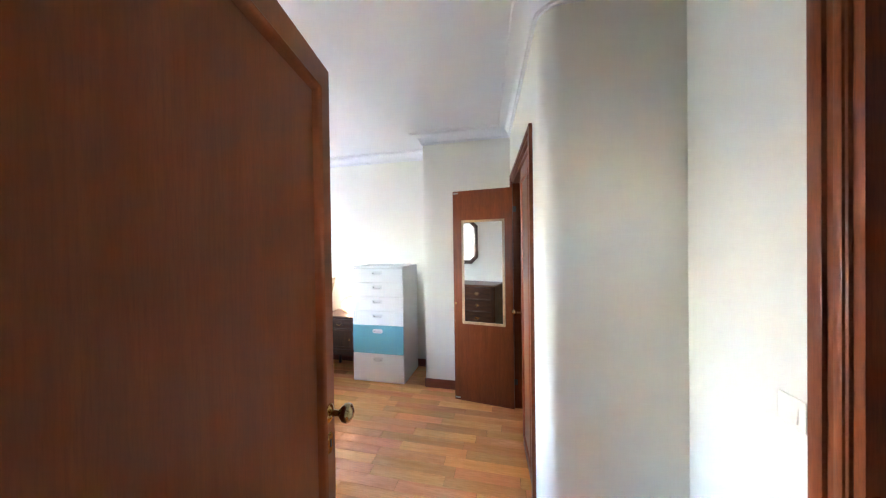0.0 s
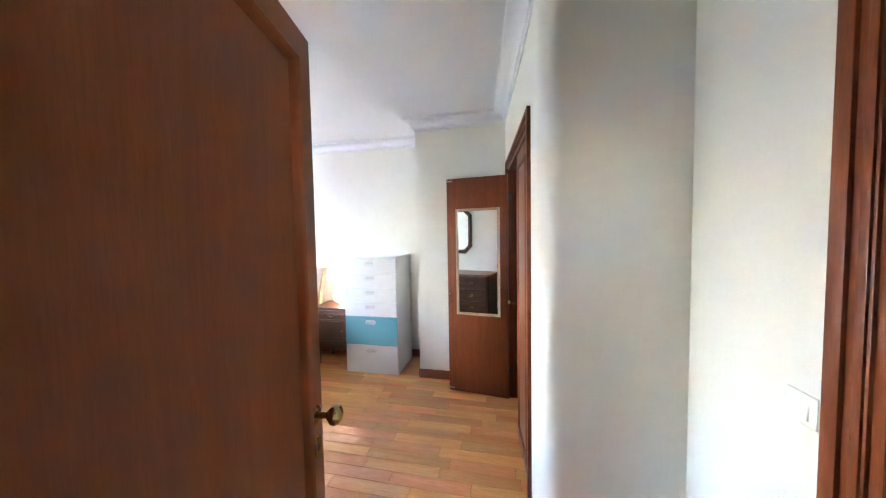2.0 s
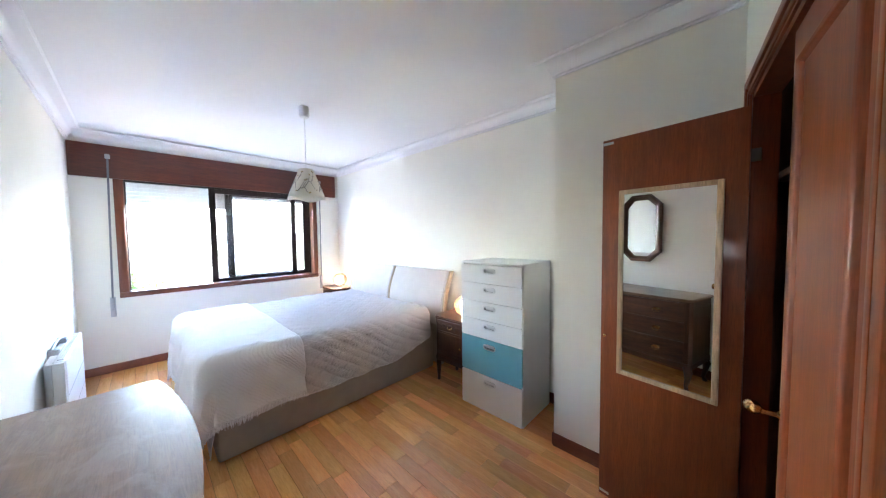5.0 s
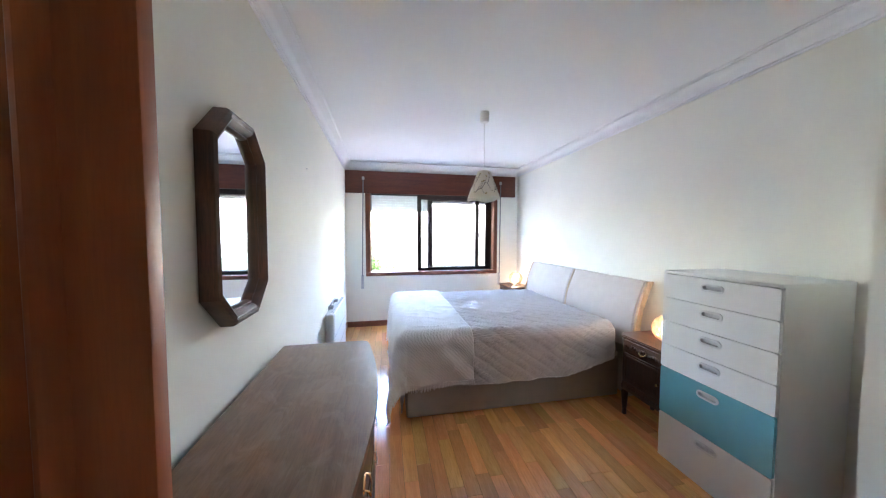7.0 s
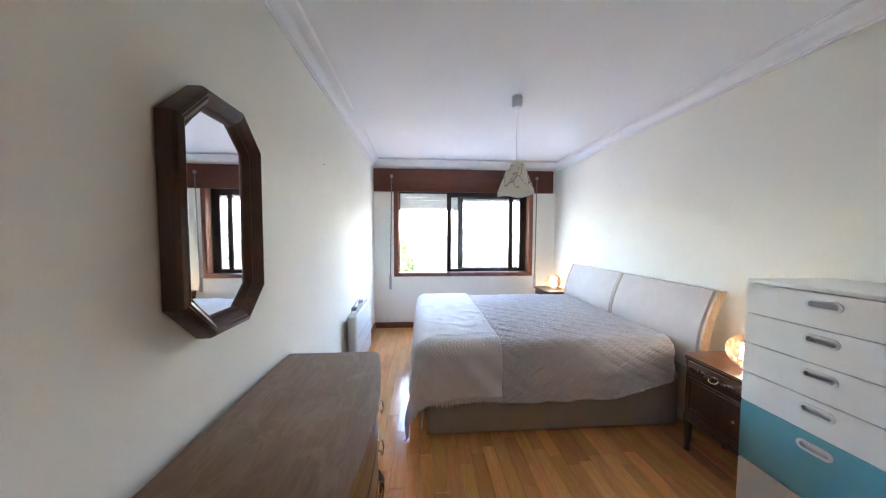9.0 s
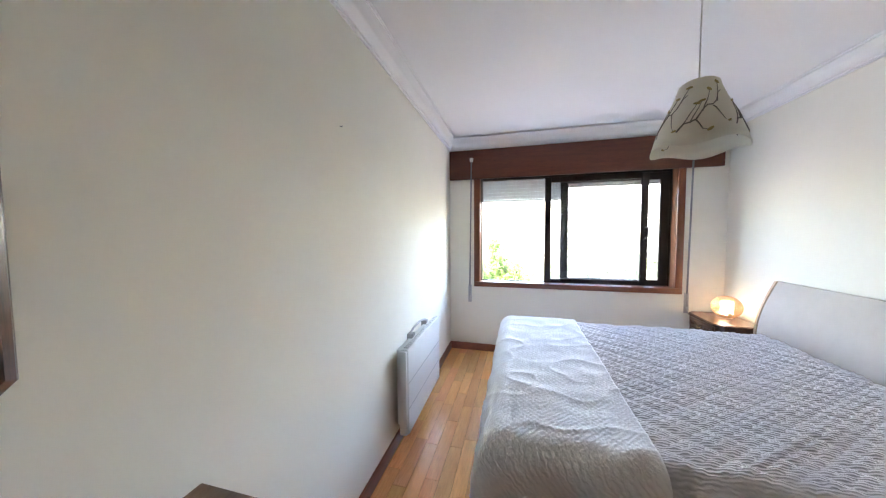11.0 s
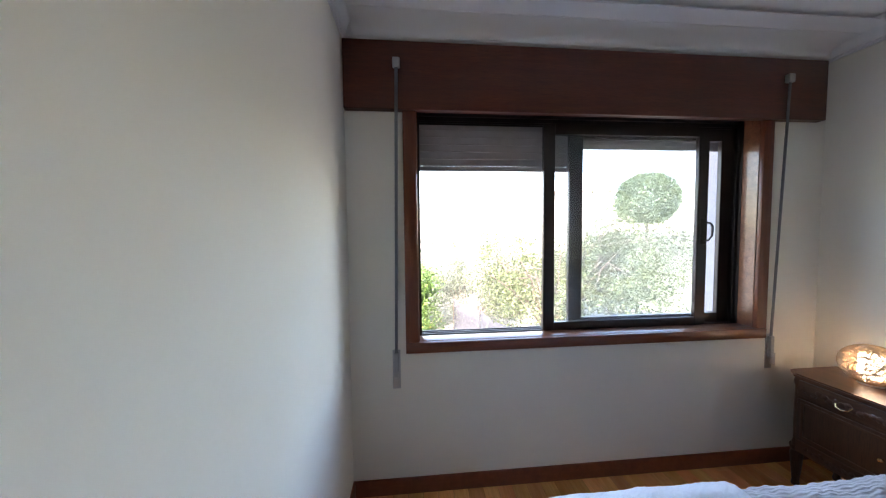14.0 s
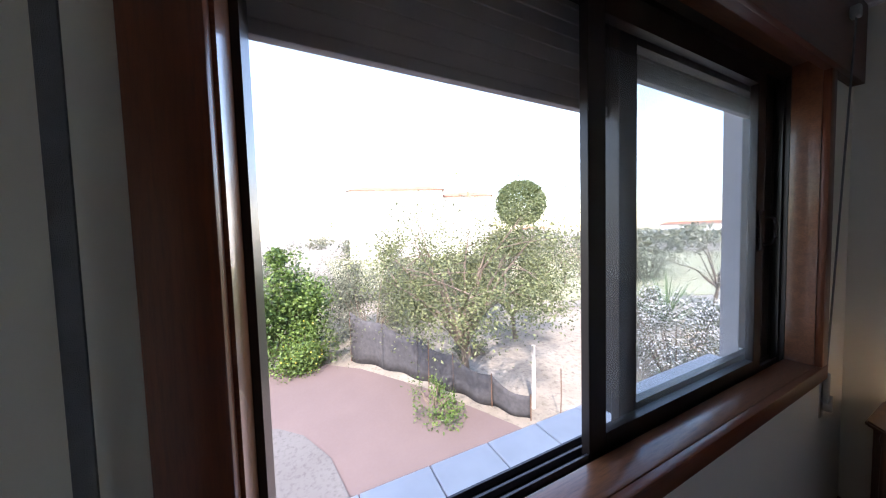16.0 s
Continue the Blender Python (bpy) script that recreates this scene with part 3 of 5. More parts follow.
# the bedroom door, standing open into the room
leaf = thing("door_1", (-0.255, 0.315, 0.006), "open dark reddish wooden bedroom door with brass knob", "door", kind="structure", rz=11.0)
part("leaf", boxed(-0.040, 0.0, 0.0, 0.790, 0.0, 2.030, bevel=0.003), M_ENTRY, leaf)
bm = bmesh.new()
panel_mould(bm, 0.0, 0.085, 0.712, 0.12, 1.950, 0.020, 0.036)
part("panel_moulding", bm, M_ENTRY, leaf)
bm = bmesh.new()
panel_mould(bm, -0.040, 0.085, 0.712, 0.12, 1.950, -0.020, 0.036)
part("panel_moulding", bm, M_ENTRY, leaf)
knob(leaf, 0.0, 0.750, 0.992, 1)
knob(leaf, -0.040, 0.750, 0.992, -1)
bm = bmesh.new()
pts = rounded_rect(0.032, 0.062, 0.0155, 5)
lo = [bm.verts.new((0.0, 0.750 + a, 0.902 + c)) for a, c in pts]
hi = [bm.verts.new((0.004, 0.750 + a * 0.9, 0.902 + c * 0.93)) for a, c in pts]
for i in range(len(pts)):
    j = (i + 1) % len(pts)
    bm.faces.new((lo[i], lo[j], hi[j], hi[i]))
bm.faces.new(hi)
plate = part("escutcheon", bm, M_BRASS, leaf, "brass keyhole plate")
part("keyhole", boxed(0.0042, 0.0052, 0.747, 0.753, 0.890, 0.912), M_SHADOWGAP, plate)
part("lock_plate", boxed(-0.030, -0.010, 0.7902, 0.7915, 0.86, 1.06), M_BRASS, leaf, "brass lock strip on the door's edge")
for z in (0.25, 1.0, 1.75):
    bm = bmesh.new()
    lathe(bm, [(0, -0.05), (0.006, -0.05), (0.007, 0), (0.006, 0.05), (0, 0.056)], 10, (0.006, -0.004, z))
    part("hinge", bm, M_BRASS, leaf)
frame1 = thing("door_frame_1", (0, 0, 0), "dark wooden frame of the bedroom doorway", "door frame", kind="structure")
part("jamb", boxed(-0.302, -0.270, 0.126, 0.234, 0, 2.04), M_DOOR, frame1)
part("jamb", boxed(0.545, 0.58, 0.126, 0.234, 0, 2.04), M_DOOR, frame1)
part("head", boxed(-0.270, 0.545, 0.126, 0.234, 2.005, 2.04), M_DOOR_X, frame1)

# the closed door in the east wall
door2 = thing("door_2", (0, 0, 0), "closed dark reddish wooden door with moulded frame", "door", kind="structure")
casing_frame(door2, "x", XR, D2Y0, D2Y1, D2Z, 0.078, -0.022, M_DOOR)
bm = bmesh.new()
box(bm, XR - 0.004, XR + 0.10, D2Y0 - 0.002, D2Y0 + 0.022, 0, D2Z)
box(bm, XR - 0.004, XR + 0.10, D2Y1 - 0.022, D2Y1 + 0.002, 0, D2Z)
box(bm, XR - 0.003, XR + 0.10, D2Y0 + 0.022, D2Y1 - 0.022, D2Z - 0.022, D2Z + 0.001)
part("jamb", bm, M_DOOR, door2, smooth=False)
part("leaf", boxed(XR + 0.045, XR + 0.085, D2Y0 + 0.024, D2Y1 - 0.024, 0.006, D2Z - 0.024), M_DOOR, door2)
bm = bmesh.new()
panel_mould(bm, XR + 0.045, D2Y0 + 0.10, D2Y1 - 0.10, 0.14, D2Z - 0.10, -0.014)
part("panel_moulding", bm, M_DOOR, door2)
knob(door2, XR + 0.045, D2Y1 - 0.065, 0.96, -1)

# the closet: dark wooden frame, one leaf shut, the other open with a mirror on its inside
CY0, CY1, CZ = 1.985, 3.035, 2.075
closet = thing("closet_frame", (0, 0, 0), "dark reddish wooden frame of the built-in closet", "closet frame", kind="structure")
closet.matrix_world = CLOSET
casing_frame(closet, "x", RX, CY0, CY1, CZ, 0.070, -0.020, M_DOOR)
bm = bmesh.new()
box(bm, RX - 0.003, RX + 0.075, CY0, CY0 + 0.020, 0, CZ)
box(bm, RX - 0.003, RX + 0.075, CY1 - 0.020, CY1, 0, CZ)
box(bm, RX - 0.002, RX + 0.075, CY0 + 0.020, CY1 - 0.020, CZ - 0.020, CZ)
part("jamb", bm, M_DOOR, closet, smooth=False)
bm = bmesh.new()
box(bm, RX + 0.078, XR - 0.06, 3.150, 3.180, 0.0, 2.30)
box(bm, XR - 0.085, XR - 0.06, 1.85, 3.150, 0.0, 2.30)
box(bm, RX + 0.078, XR - 0.085, 1.85, 1.878, 0.0, 2.30)
box(bm, RX + 0.078, XR - 0.085, 1.878, 3.150, 1.72, 1.745)
box(bm, RX + 0.078, XR - 0.085, 1.878, 3.150, 0.05, 0.08)
part("lining", bm, M_DARKWOOD_Z, closet, "dark wooden closet inside with shelves", smooth=False)

shut = thing("closet_door", (RX + 0.008, CY0 + 0.022, 0.012), "shut dark wooden closet door with brass lever", "closet door", "closet doors")
shut.matrix_world = CLOSET @ shut.matrix_world
part("leaf", boxed(0.0, 0.030, 0.0, 0.503, 0.0, 2.035, bevel=0.003), M_DOOR, shut)
bm = bmesh.new()
panel_mould(bm, 0.0, 0.070, 0.435, 0.10, 1.945, -0.013, 0.028)
part("panel_moulding", bm, M_DOOR, shut)
bm = bmesh.new()
lathe(bm, [(0, 0), (0.021, 0), (0.021, 0.003), (0.010, 0.008), (0.007, 0.012), (0.007, 0.045), (0.0, 0.046)], 18, (0.0, 0.462, 0.988), Matrix.Rotation(radians(-90), 4, "Y"))
lever = part("rosette", bm, M_BRASS, shut, "brass rosette")
bm = bmesh.new()
lathe(bm, [(0, -0.038), (0.010, -0.036), (0.017, -0.022), (0.020, 0.0), (0.017, 0.022), (0.010, 0.036), (0, 0.038)], 18, (-0.058, 0.470, 0.991), Matrix.Rotation(radians(72), 4, "X"))
part("handle", bm, M_BRASS, lever, "oval brass handle")

opened = thing("closet_door", (0.158, 2.966, 0.012), "open dark wooden closet door with a framed mirror inside", "closet door", "closet doors", rz=-7.6)
part("leaf", boxed(-0.562, 0.0, 0.0, 0.028, 0.0, 2.003, bevel=0.002), M_DOOR, opened)
mx0, mx1, mz0, mz1, fw = -0.474, -0.070, 0.742, 1.722, 0.022
bm = bmesh.new()
for a in ((mx0, mx0 + fw, mz0, mz1), (mx1 - fw, mx1, mz0, mz1), (mx0 + fw, mx1 - fw, mz0, mz0 + fw), (mx0 + fw, mx1 - fw, mz1 - fw, mz1)):
    box(bm, a[0], a[1], -0.016, -0.0005, a[2], a[3], bevel=0.002)
mf = part("mirror_frame", bm, M_OAK, opened, "pale wooden mirror frame")
part("mirror", boxed(mx0 + fw - 0.001, mx1 - fw + 0.001, -0.007, -0.002, mz0 + fw - 0.001, mz1 - fw + 0.001), M_MIRROR, mf, "silvered mirror glass")
for z in (0.018, 1.975):
    part("catch", boxed(-0.558, -0.508, -0.004, 0.0, z, z + 0.014, bevel=0.002), M_STEEL, opened, "small steel catch")
bm = bmesh.new()
lathe(bm, [(0, 0), (0.007, 0), (0.008, 0.006), (0, 0.009)], 12, (-0.540, 0.0, 0.93), Matrix.Rotation(radians(90), 4, "X"))
part("screw", bm, M_BRASS, opened)
for z in (0.22, 1.78):
    part("hinge", boxed(0.002, 0.030, 0.004, 0.018, z, z + 0.05, bevel=0.002), M_SHADOWGAP, opened)

# light switch
switch = thing("light_switch", (XR, 1.228, 1.048), "white plastic rocker light switch", "light switch")
part("plate", boxed(-0.004, 0.0, -0.040, 0.040, -0.040, 0.040, bevel=0.003), M_WALL, switch)
rock = part("rocker", boxed(-0.004, 0.001, -0.022, 0.022, -0.026, 0.026, bevel=0.002), M_WALL, switch)
rock.matrix_local = Matrix.Translation((-0.0025, 0, 0)) @ Matrix.Rotation(radians(5), 4, "Y")

# ---- things in the room ----
def bed():
    b = thing("bed", (-3.165, 2.60, 0.0), "double bed with beige upholstered base and cream headboards", "bed")
    x0, x1, y0, y1 = -0.865, 0.888, -1.055, 0.93
    part("base", boxed(x0, x1, y0, y1, 0.012, 0.375, bevel=0.018, seg=3), M_BASE, b, "beige fabric bed base")
    part("base_lid", boxed(x0 + 0.01, x1 - 0.01, y0 + 0.01, y1 - 0.005, 0.380, 0.425, bevel=0.010), M_BASE, b)
    part("mattress", boxed(x0 + 0.02, x1 - 0.02, y0 + 0.02, y1 - 0.01, 0.427, 0.665, bevel=0.05, seg=4), M_SHEET, b, "white mattress")
    for x in (x0 + 0.12, x1 - 0.06):
        for y in (y0 + 0.12, y1 - 0.06):
            bm = bmesh.new()
            lathe(bm, [(0, 0), (0.03, 0), (0.03, 0.02), (0, 0.02)], 14, (x, y, 0))
            part("foot", bm, M_SHADOWGAP, b)
    part("castor_bracket", boxed(x0 - 0.02, x0 + 0.03, y0 - 0.03, y0 + 0.02, 0.02, 0.09, bevel=0.01), M_DARKWOOD, b)
    # two leaning headboard cushions on a curved wooden back
    for k, (a, c) in enumerate(((-1.035, -0.022), (-0.002, 1.010))):
        bm = bmesh.new()
        n = 12
        rows = []
        for i in range(n + 1):
            s = i / n
            z = 0.50 + 0.60 * s
            y = 0.945 + 0.125 * s - 0.045 * math.sin(math.pi * s)
            rows.append((y, z))
        front = [[bm.verts.new((xx, y - (0.0 if 0 < j < 4 else -0.018), z)) for j, xx in enumerate((a, a + 0.02, (a + c) / 2, c - 0.02, c))] for y, z in rows]
        back = [[bm.verts.new((xx, y + 0.045, z)) for xx in (a, a + 0.02, (a + c) / 2, c - 0.02, c)] for y, z in rows]
        for i in range(n):
            for j in range(4):
                bm.faces.new((front[i][j], front[i][j + 1], front[i + 1][j + 1], front[i + 1][j]))
                bm.faces.new((back[i][j + 1], back[i][j], back[i + 1][j], back[i + 1][j + 1]))
            bm.faces.new((front[i][0], front[i + 1][0], back[i + 1][0], back[i][0]))
            bm.faces.new((front[i + 1][4], front[i][4], back[i][4], back[i + 1][4]))
        for j in range(4):
            bm.faces.new((front[0][j + 1], front[0][j], back[0][j], back[0][j + 1]))
            bm.faces.new((front[n][j], front[n][j + 1], back[n][j + 1], back[n][j]))
        part("headboard", bm, M_HEAD, b, "cream padded headboard panel")
        for xs in ([(c + 0.002, c + 0.022)] if k else [(a - 0.022, a - 0.002), (c + 0.002, c + 0.014)]):
            bm = bmesh.new()
            f = [[bm.verts.new((xx, y + dy, z)) for xx in xs for dy in (0.004, 0.062)] for y, z in rows]
            for p, q in zip(f, f[1:]):
                for u, v in ((0, 1), (1, 3), (3, 2), (2, 0)):
                    bm.faces.new((p[u], p[v], q[v], q[u]))
            bm.faces.new((f[0][0], f[0][2], f[0][3], f[0][1]))
            bm.faces.new((f[-1][0], f[-1][1], f[-1][3], f[-1][2]))
            part("headboard_edge", bm, M_OAK, b, "pale wooden headboard edge")
    part("headboard_rail", boxed(-1.03, 1.005, 0.935, 0.985, 0.06, 0.50, bevel=0.006), M_BASE, b)
    return b


def drape(x0, x1, y0, ztop, near, far, foot, y_end, step, quilted, folds, rnd, hem, R, covered=0.0):
    """A cloth that lies on the bed and falls over its two sides and its foot, rounding the edges with radius R.
    near, far and foot give how far it falls; up to the length covered it is pressed flat by what lies on it."""
    bm = bmesh.new()
    W = x1 - x0
    us = np.arange(-far, W + near + 1e-6, step)
    vs = np.arange(-foot, y_end - y0 + 1e-6, step)
    quarter = R * math.pi / 2
    grid = []
    for v in vs:
        row = []
        fall = hem(v)
        free = min(1.0, max(0.0, (v - covered) / 0.03)) if covered else 1.0
        for u in us:
            uu = u if u <= W else W + (u - W) * fall
            ds = max(0.0, uu - (W - R)) - max(0.0, R - uu)
            dt = max(0.0, R - v)
            px, py = min(max(uu, R), W - R), max(v, R)
            h = math.hypot(ds, dt)
            nx, ny = (ds / h, -dt / h) if h > 1e-6 else (0.0, 0.0)
            if h < quarter:
                out, down = R * math.sin(h / R), R * (1 - math.cos(h / R))
            else:
                out, down = R, R + h - quarter
            tilt = min(1.0, h / quarter)
            if h > 0:
                s = uu * 0.9 - v
                hang = max(0.0, min(1.0, (h - 0.5 * quarter) / 0.35))
                out += free * folds * hang * (1.2 + math.sin(s * 17 + 1.3 * math.sin(s * 5.1) + rnd) + 0.3 * math.sin(s * 31 + 2 * rnd))
                if ds and dt:
                    out += 0.16 * min(abs(ds), dt) * free
                out -= 0.012 * (1 - free) * tilt
            lump = 0.014 * noise.noise(Vector((u * 2.3 + rnd, v * 2.3, 0.3))) + 0.006 * noise.noise(Vector((u * 9, v * 9, rnd)))
            lump = max(-0.004, lump) * (0.3 + 0.7 * free)
            if quilted:
                d1, d2 = u * 0.80 + v * 0.60, u * 0.80 - v * 0.60
                weave = abs(math.sin(math.pi * d1 / 0.033)) ** 0.8 * (0.5 + 0.5 * abs(math.sin(math.pi * d2 / 0.066)))
                swell = abs(math.sin(math.pi * d1 / 0.132)) ** 0.5 * abs(math.sin(math.pi * d2 / 0.132)) ** 0.5
                lump += (0.0105 * weave * (0.4 + 0.6 * swell) + 0.005 * swell) * (0.1 + 0.9 * free)
            else:
                ring = abs((u / 0.26) % 1 - 0.5) + abs((v / 0.26 + 0.5 * (math.floor(u / 0.26) % 2)) % 1 - 0.5)
                lump += 0.0016 * math.sin(2 * math.pi * ring * 0.26 / 0.030)
                lump += 0.007 * (1 - abs(noise.noise(Vector((u * 5.0 + v * 2.0, v * 4.0 - u * 2.0, 3.7))))) ** 5
            off = Vector((nx * tilt, ny * tilt, 1 - tilt)) * lump
            row.append(bm.verts.new((x0 + px + nx * out + off.x, y0 + py + ny * out + off.y, max(0.02, ztop - down + off.z))))
        grid.append(row)
    for a, b in zip(grid, grid[1:]):
        for k in range(len(a) - 1):
            bm.faces.new((a[k], a[k + 1], b[k + 1], b[k]))
    return bm, grid


bed()
bm, grid = drape(-4.058, -2.262, 1.472, 0.700, 0.44, 0.36, 0.40, 3.46, 0.0085, True, 0.008, 0.4,
                 lambda v: 0.93 + 0.012 * math.sin(v * 9.0) + 0.008 * math.sin(v * 23.0) - 0.26 * max(0.0, (v - 1.45) / 0.5), 0.085, 0.60)
rim = [g[-1].co.copy() for g in grid]
spread = thing("bedspread", (0, 0, 0), "white quilted bedspread hanging over the bed's sides", "bedspread")
sc = part("cloth", bm, M_SPREAD, spread)
bm = bmesh.new()
tube(bm, rim, 0.005, 6)
part("hem", bm, M_SPREAD, spread, "stitched hem")
sol = sc.modifiers.new("thickness", "SOLIDIFY")
sol.thickness, sol.offset = 0.006, -1
bm, grid = drape(-4.082, -2.243, 1.440, 0.722, 0.37, 0.30, 0.52, 2.105, 0.0090, False, 0.014, 2.1,
                 lambda v: 1.0 + 0.02 * math.sin(v * 7), 0.105)
fringe_at = [g[-1].co.copy() for g in grid if g[-1].co.z > 0.05]
foot_at = [v.co.copy() for v in grid[0]]
throw = thing("throw_blanket", (0, 0, 0), "white knitted throw folded across the foot of the bed", "blanket")
tb = part("cloth", bm, M_THROW, throw)
sol = tb.modifiers.new("thickness", "SOLIDIFY")
sol.thickness, sol.offset = 0.008, -1
bm = bmesh.new()
rng = random.Random(4)
for row in (fringe_at, foot_at):
    for a, b in zip(row, row[1:]):
        for f in (0.4,):
            p = a.lerp(b, f)
            if p.z < 0.06:
                continue
            q = p + Vector((rng.uniform(-0.006, 0.006), rng.uniform(-0.006, 0.006), -rng.uniform(0.036, 0.052)))
            tube(bm, [p, p.lerp(q, 0.5) + Vector((rng.uniform(-0.003, 0.003), rng.uniform(-0.003, 0.003), 0)), q], [0.0040, 0.0034, 0.0018], 5)
tagged(part("fringe", bm, M_THROW, throw, "short white tassels"), kind="stuff")


def chest():
    c = thing("chest_of_drawers", (-1.297, 3.235, 0.0), "tall white chest of drawers with one aqua drawer", "chest of drawers")
    for bx in (-0.300, 0.282):
        part("side_panel", boxed(bx, bx + 0.018, 0.018, 0.490, 0.0, 1.262), M_WHITE, c, smooth=False)
    part("back_panel", boxed(-0.282, 0.282, 0.475, 0.490, 0.0, 1.262), M_WHITE, c, smooth=False)
    part("bottom_panel", boxed(-0.282, 0.282, 0.030, 0.475, 0.0, 0.02), M_WHITE, c, smooth=False)
    part("top", boxed(-0.301, 0.301, 0.002, 0.492, 1.262, 1.280, bevel=0.002), M_WHITE, c)
    z = 0.004
    for h, mat_, lab in ((0.312, M_WHITE, ""), (0.312, M_AQUA, "aqua blue drawer front"), (0.157, M_WHITE, ""), (0.157, M_WHITE, ""), (0.157, M_WHITE, ""), (0.157, M_WHITE, "")):
        bm = bmesh.new()
        holed_plate(bm, 0.596, h - 0.003, 0.010, 0.0, h * 0.5 - (0.062 if h > 0.2 else 0.052), 0.104, 0.030, -0.018, 0.0)
        d = part("drawer", bm, mat_, c, lab)
        d.matrix_local = Matrix.Translation((0, 0.016, z + h / 2))
        bm = bmesh.new()
        o = rounded_rect(0.120, 0.046, 0.0225, 6)
        i_ = rounded_rect(0.098, 0.024, 0.0115, 6)
        hz = h * 0.5 - (0.062 if h > 0.2 else 0.052)
        L = [[bm.verts.new((x, y, hz + q)) for x, q in pts] for pts, y in ((o, -0.0183), (o, -0.0235), (i_, -0.0235), (i_, -0.002))]
        for a, b2 in zip(L, L[1:]):
            for k in range(len(o)):
                j = (k + 1) % len(o)
                bm.faces.new((a[k], a[j], b2[j], b2[k]))
        part("handle_rim", bm, M_PLASTIC, d, "white rounded grip slot")
        part("drawer_box", boxed(-0.27, 0.27, 0.012, 0.42, -h / 2 + 0.02, h / 2 - 0.022), M_RECESS, d, smooth=False)
        z += h + 0.0005
    return c


chest()


def turned_leg(bm, x, y, h, r):
    lathe(bm, [(0, 0), (r * 0.55, 0), (r * 0.62, h * 0.05), (r * 0.5, h * 0.12), (r * 0.75, h * 0.45), (r * 0.95, h * 0.8), (r * 0.7, h * 0.86), (r * 1.05, h * 0.92), (r * 1.05, h), (0, h)], 12, (x, y, 0))


def carve(bm, w, h, y, z, seed):
    """A low carved frieze of leaves and scrolls."""
    rr = random.Random(seed)
    n = max(4, int(w / 0.042))
    for i in range(n):
        x = -w / 2 + (i + 0.5) * w / n
        for s in (-1, 1):
            v = bmesh.ops.create_icosphere(bm, subdivisions=1, radius=1.0)["verts"]
            m = Matrix.Translation((x + s * 0.009, y, z + s * rr.uniform(-0.004, 0.010) * (1 if i % 2 else -1))) @ Matrix.Rotation(radians(s * 35 + (25 if i % 2 else -25)), 4, "Y") @ Matrix.Diagonal((0.016, 0.007, h * 0.22, 1))
            for q in v:
                q.co = m @ q.co


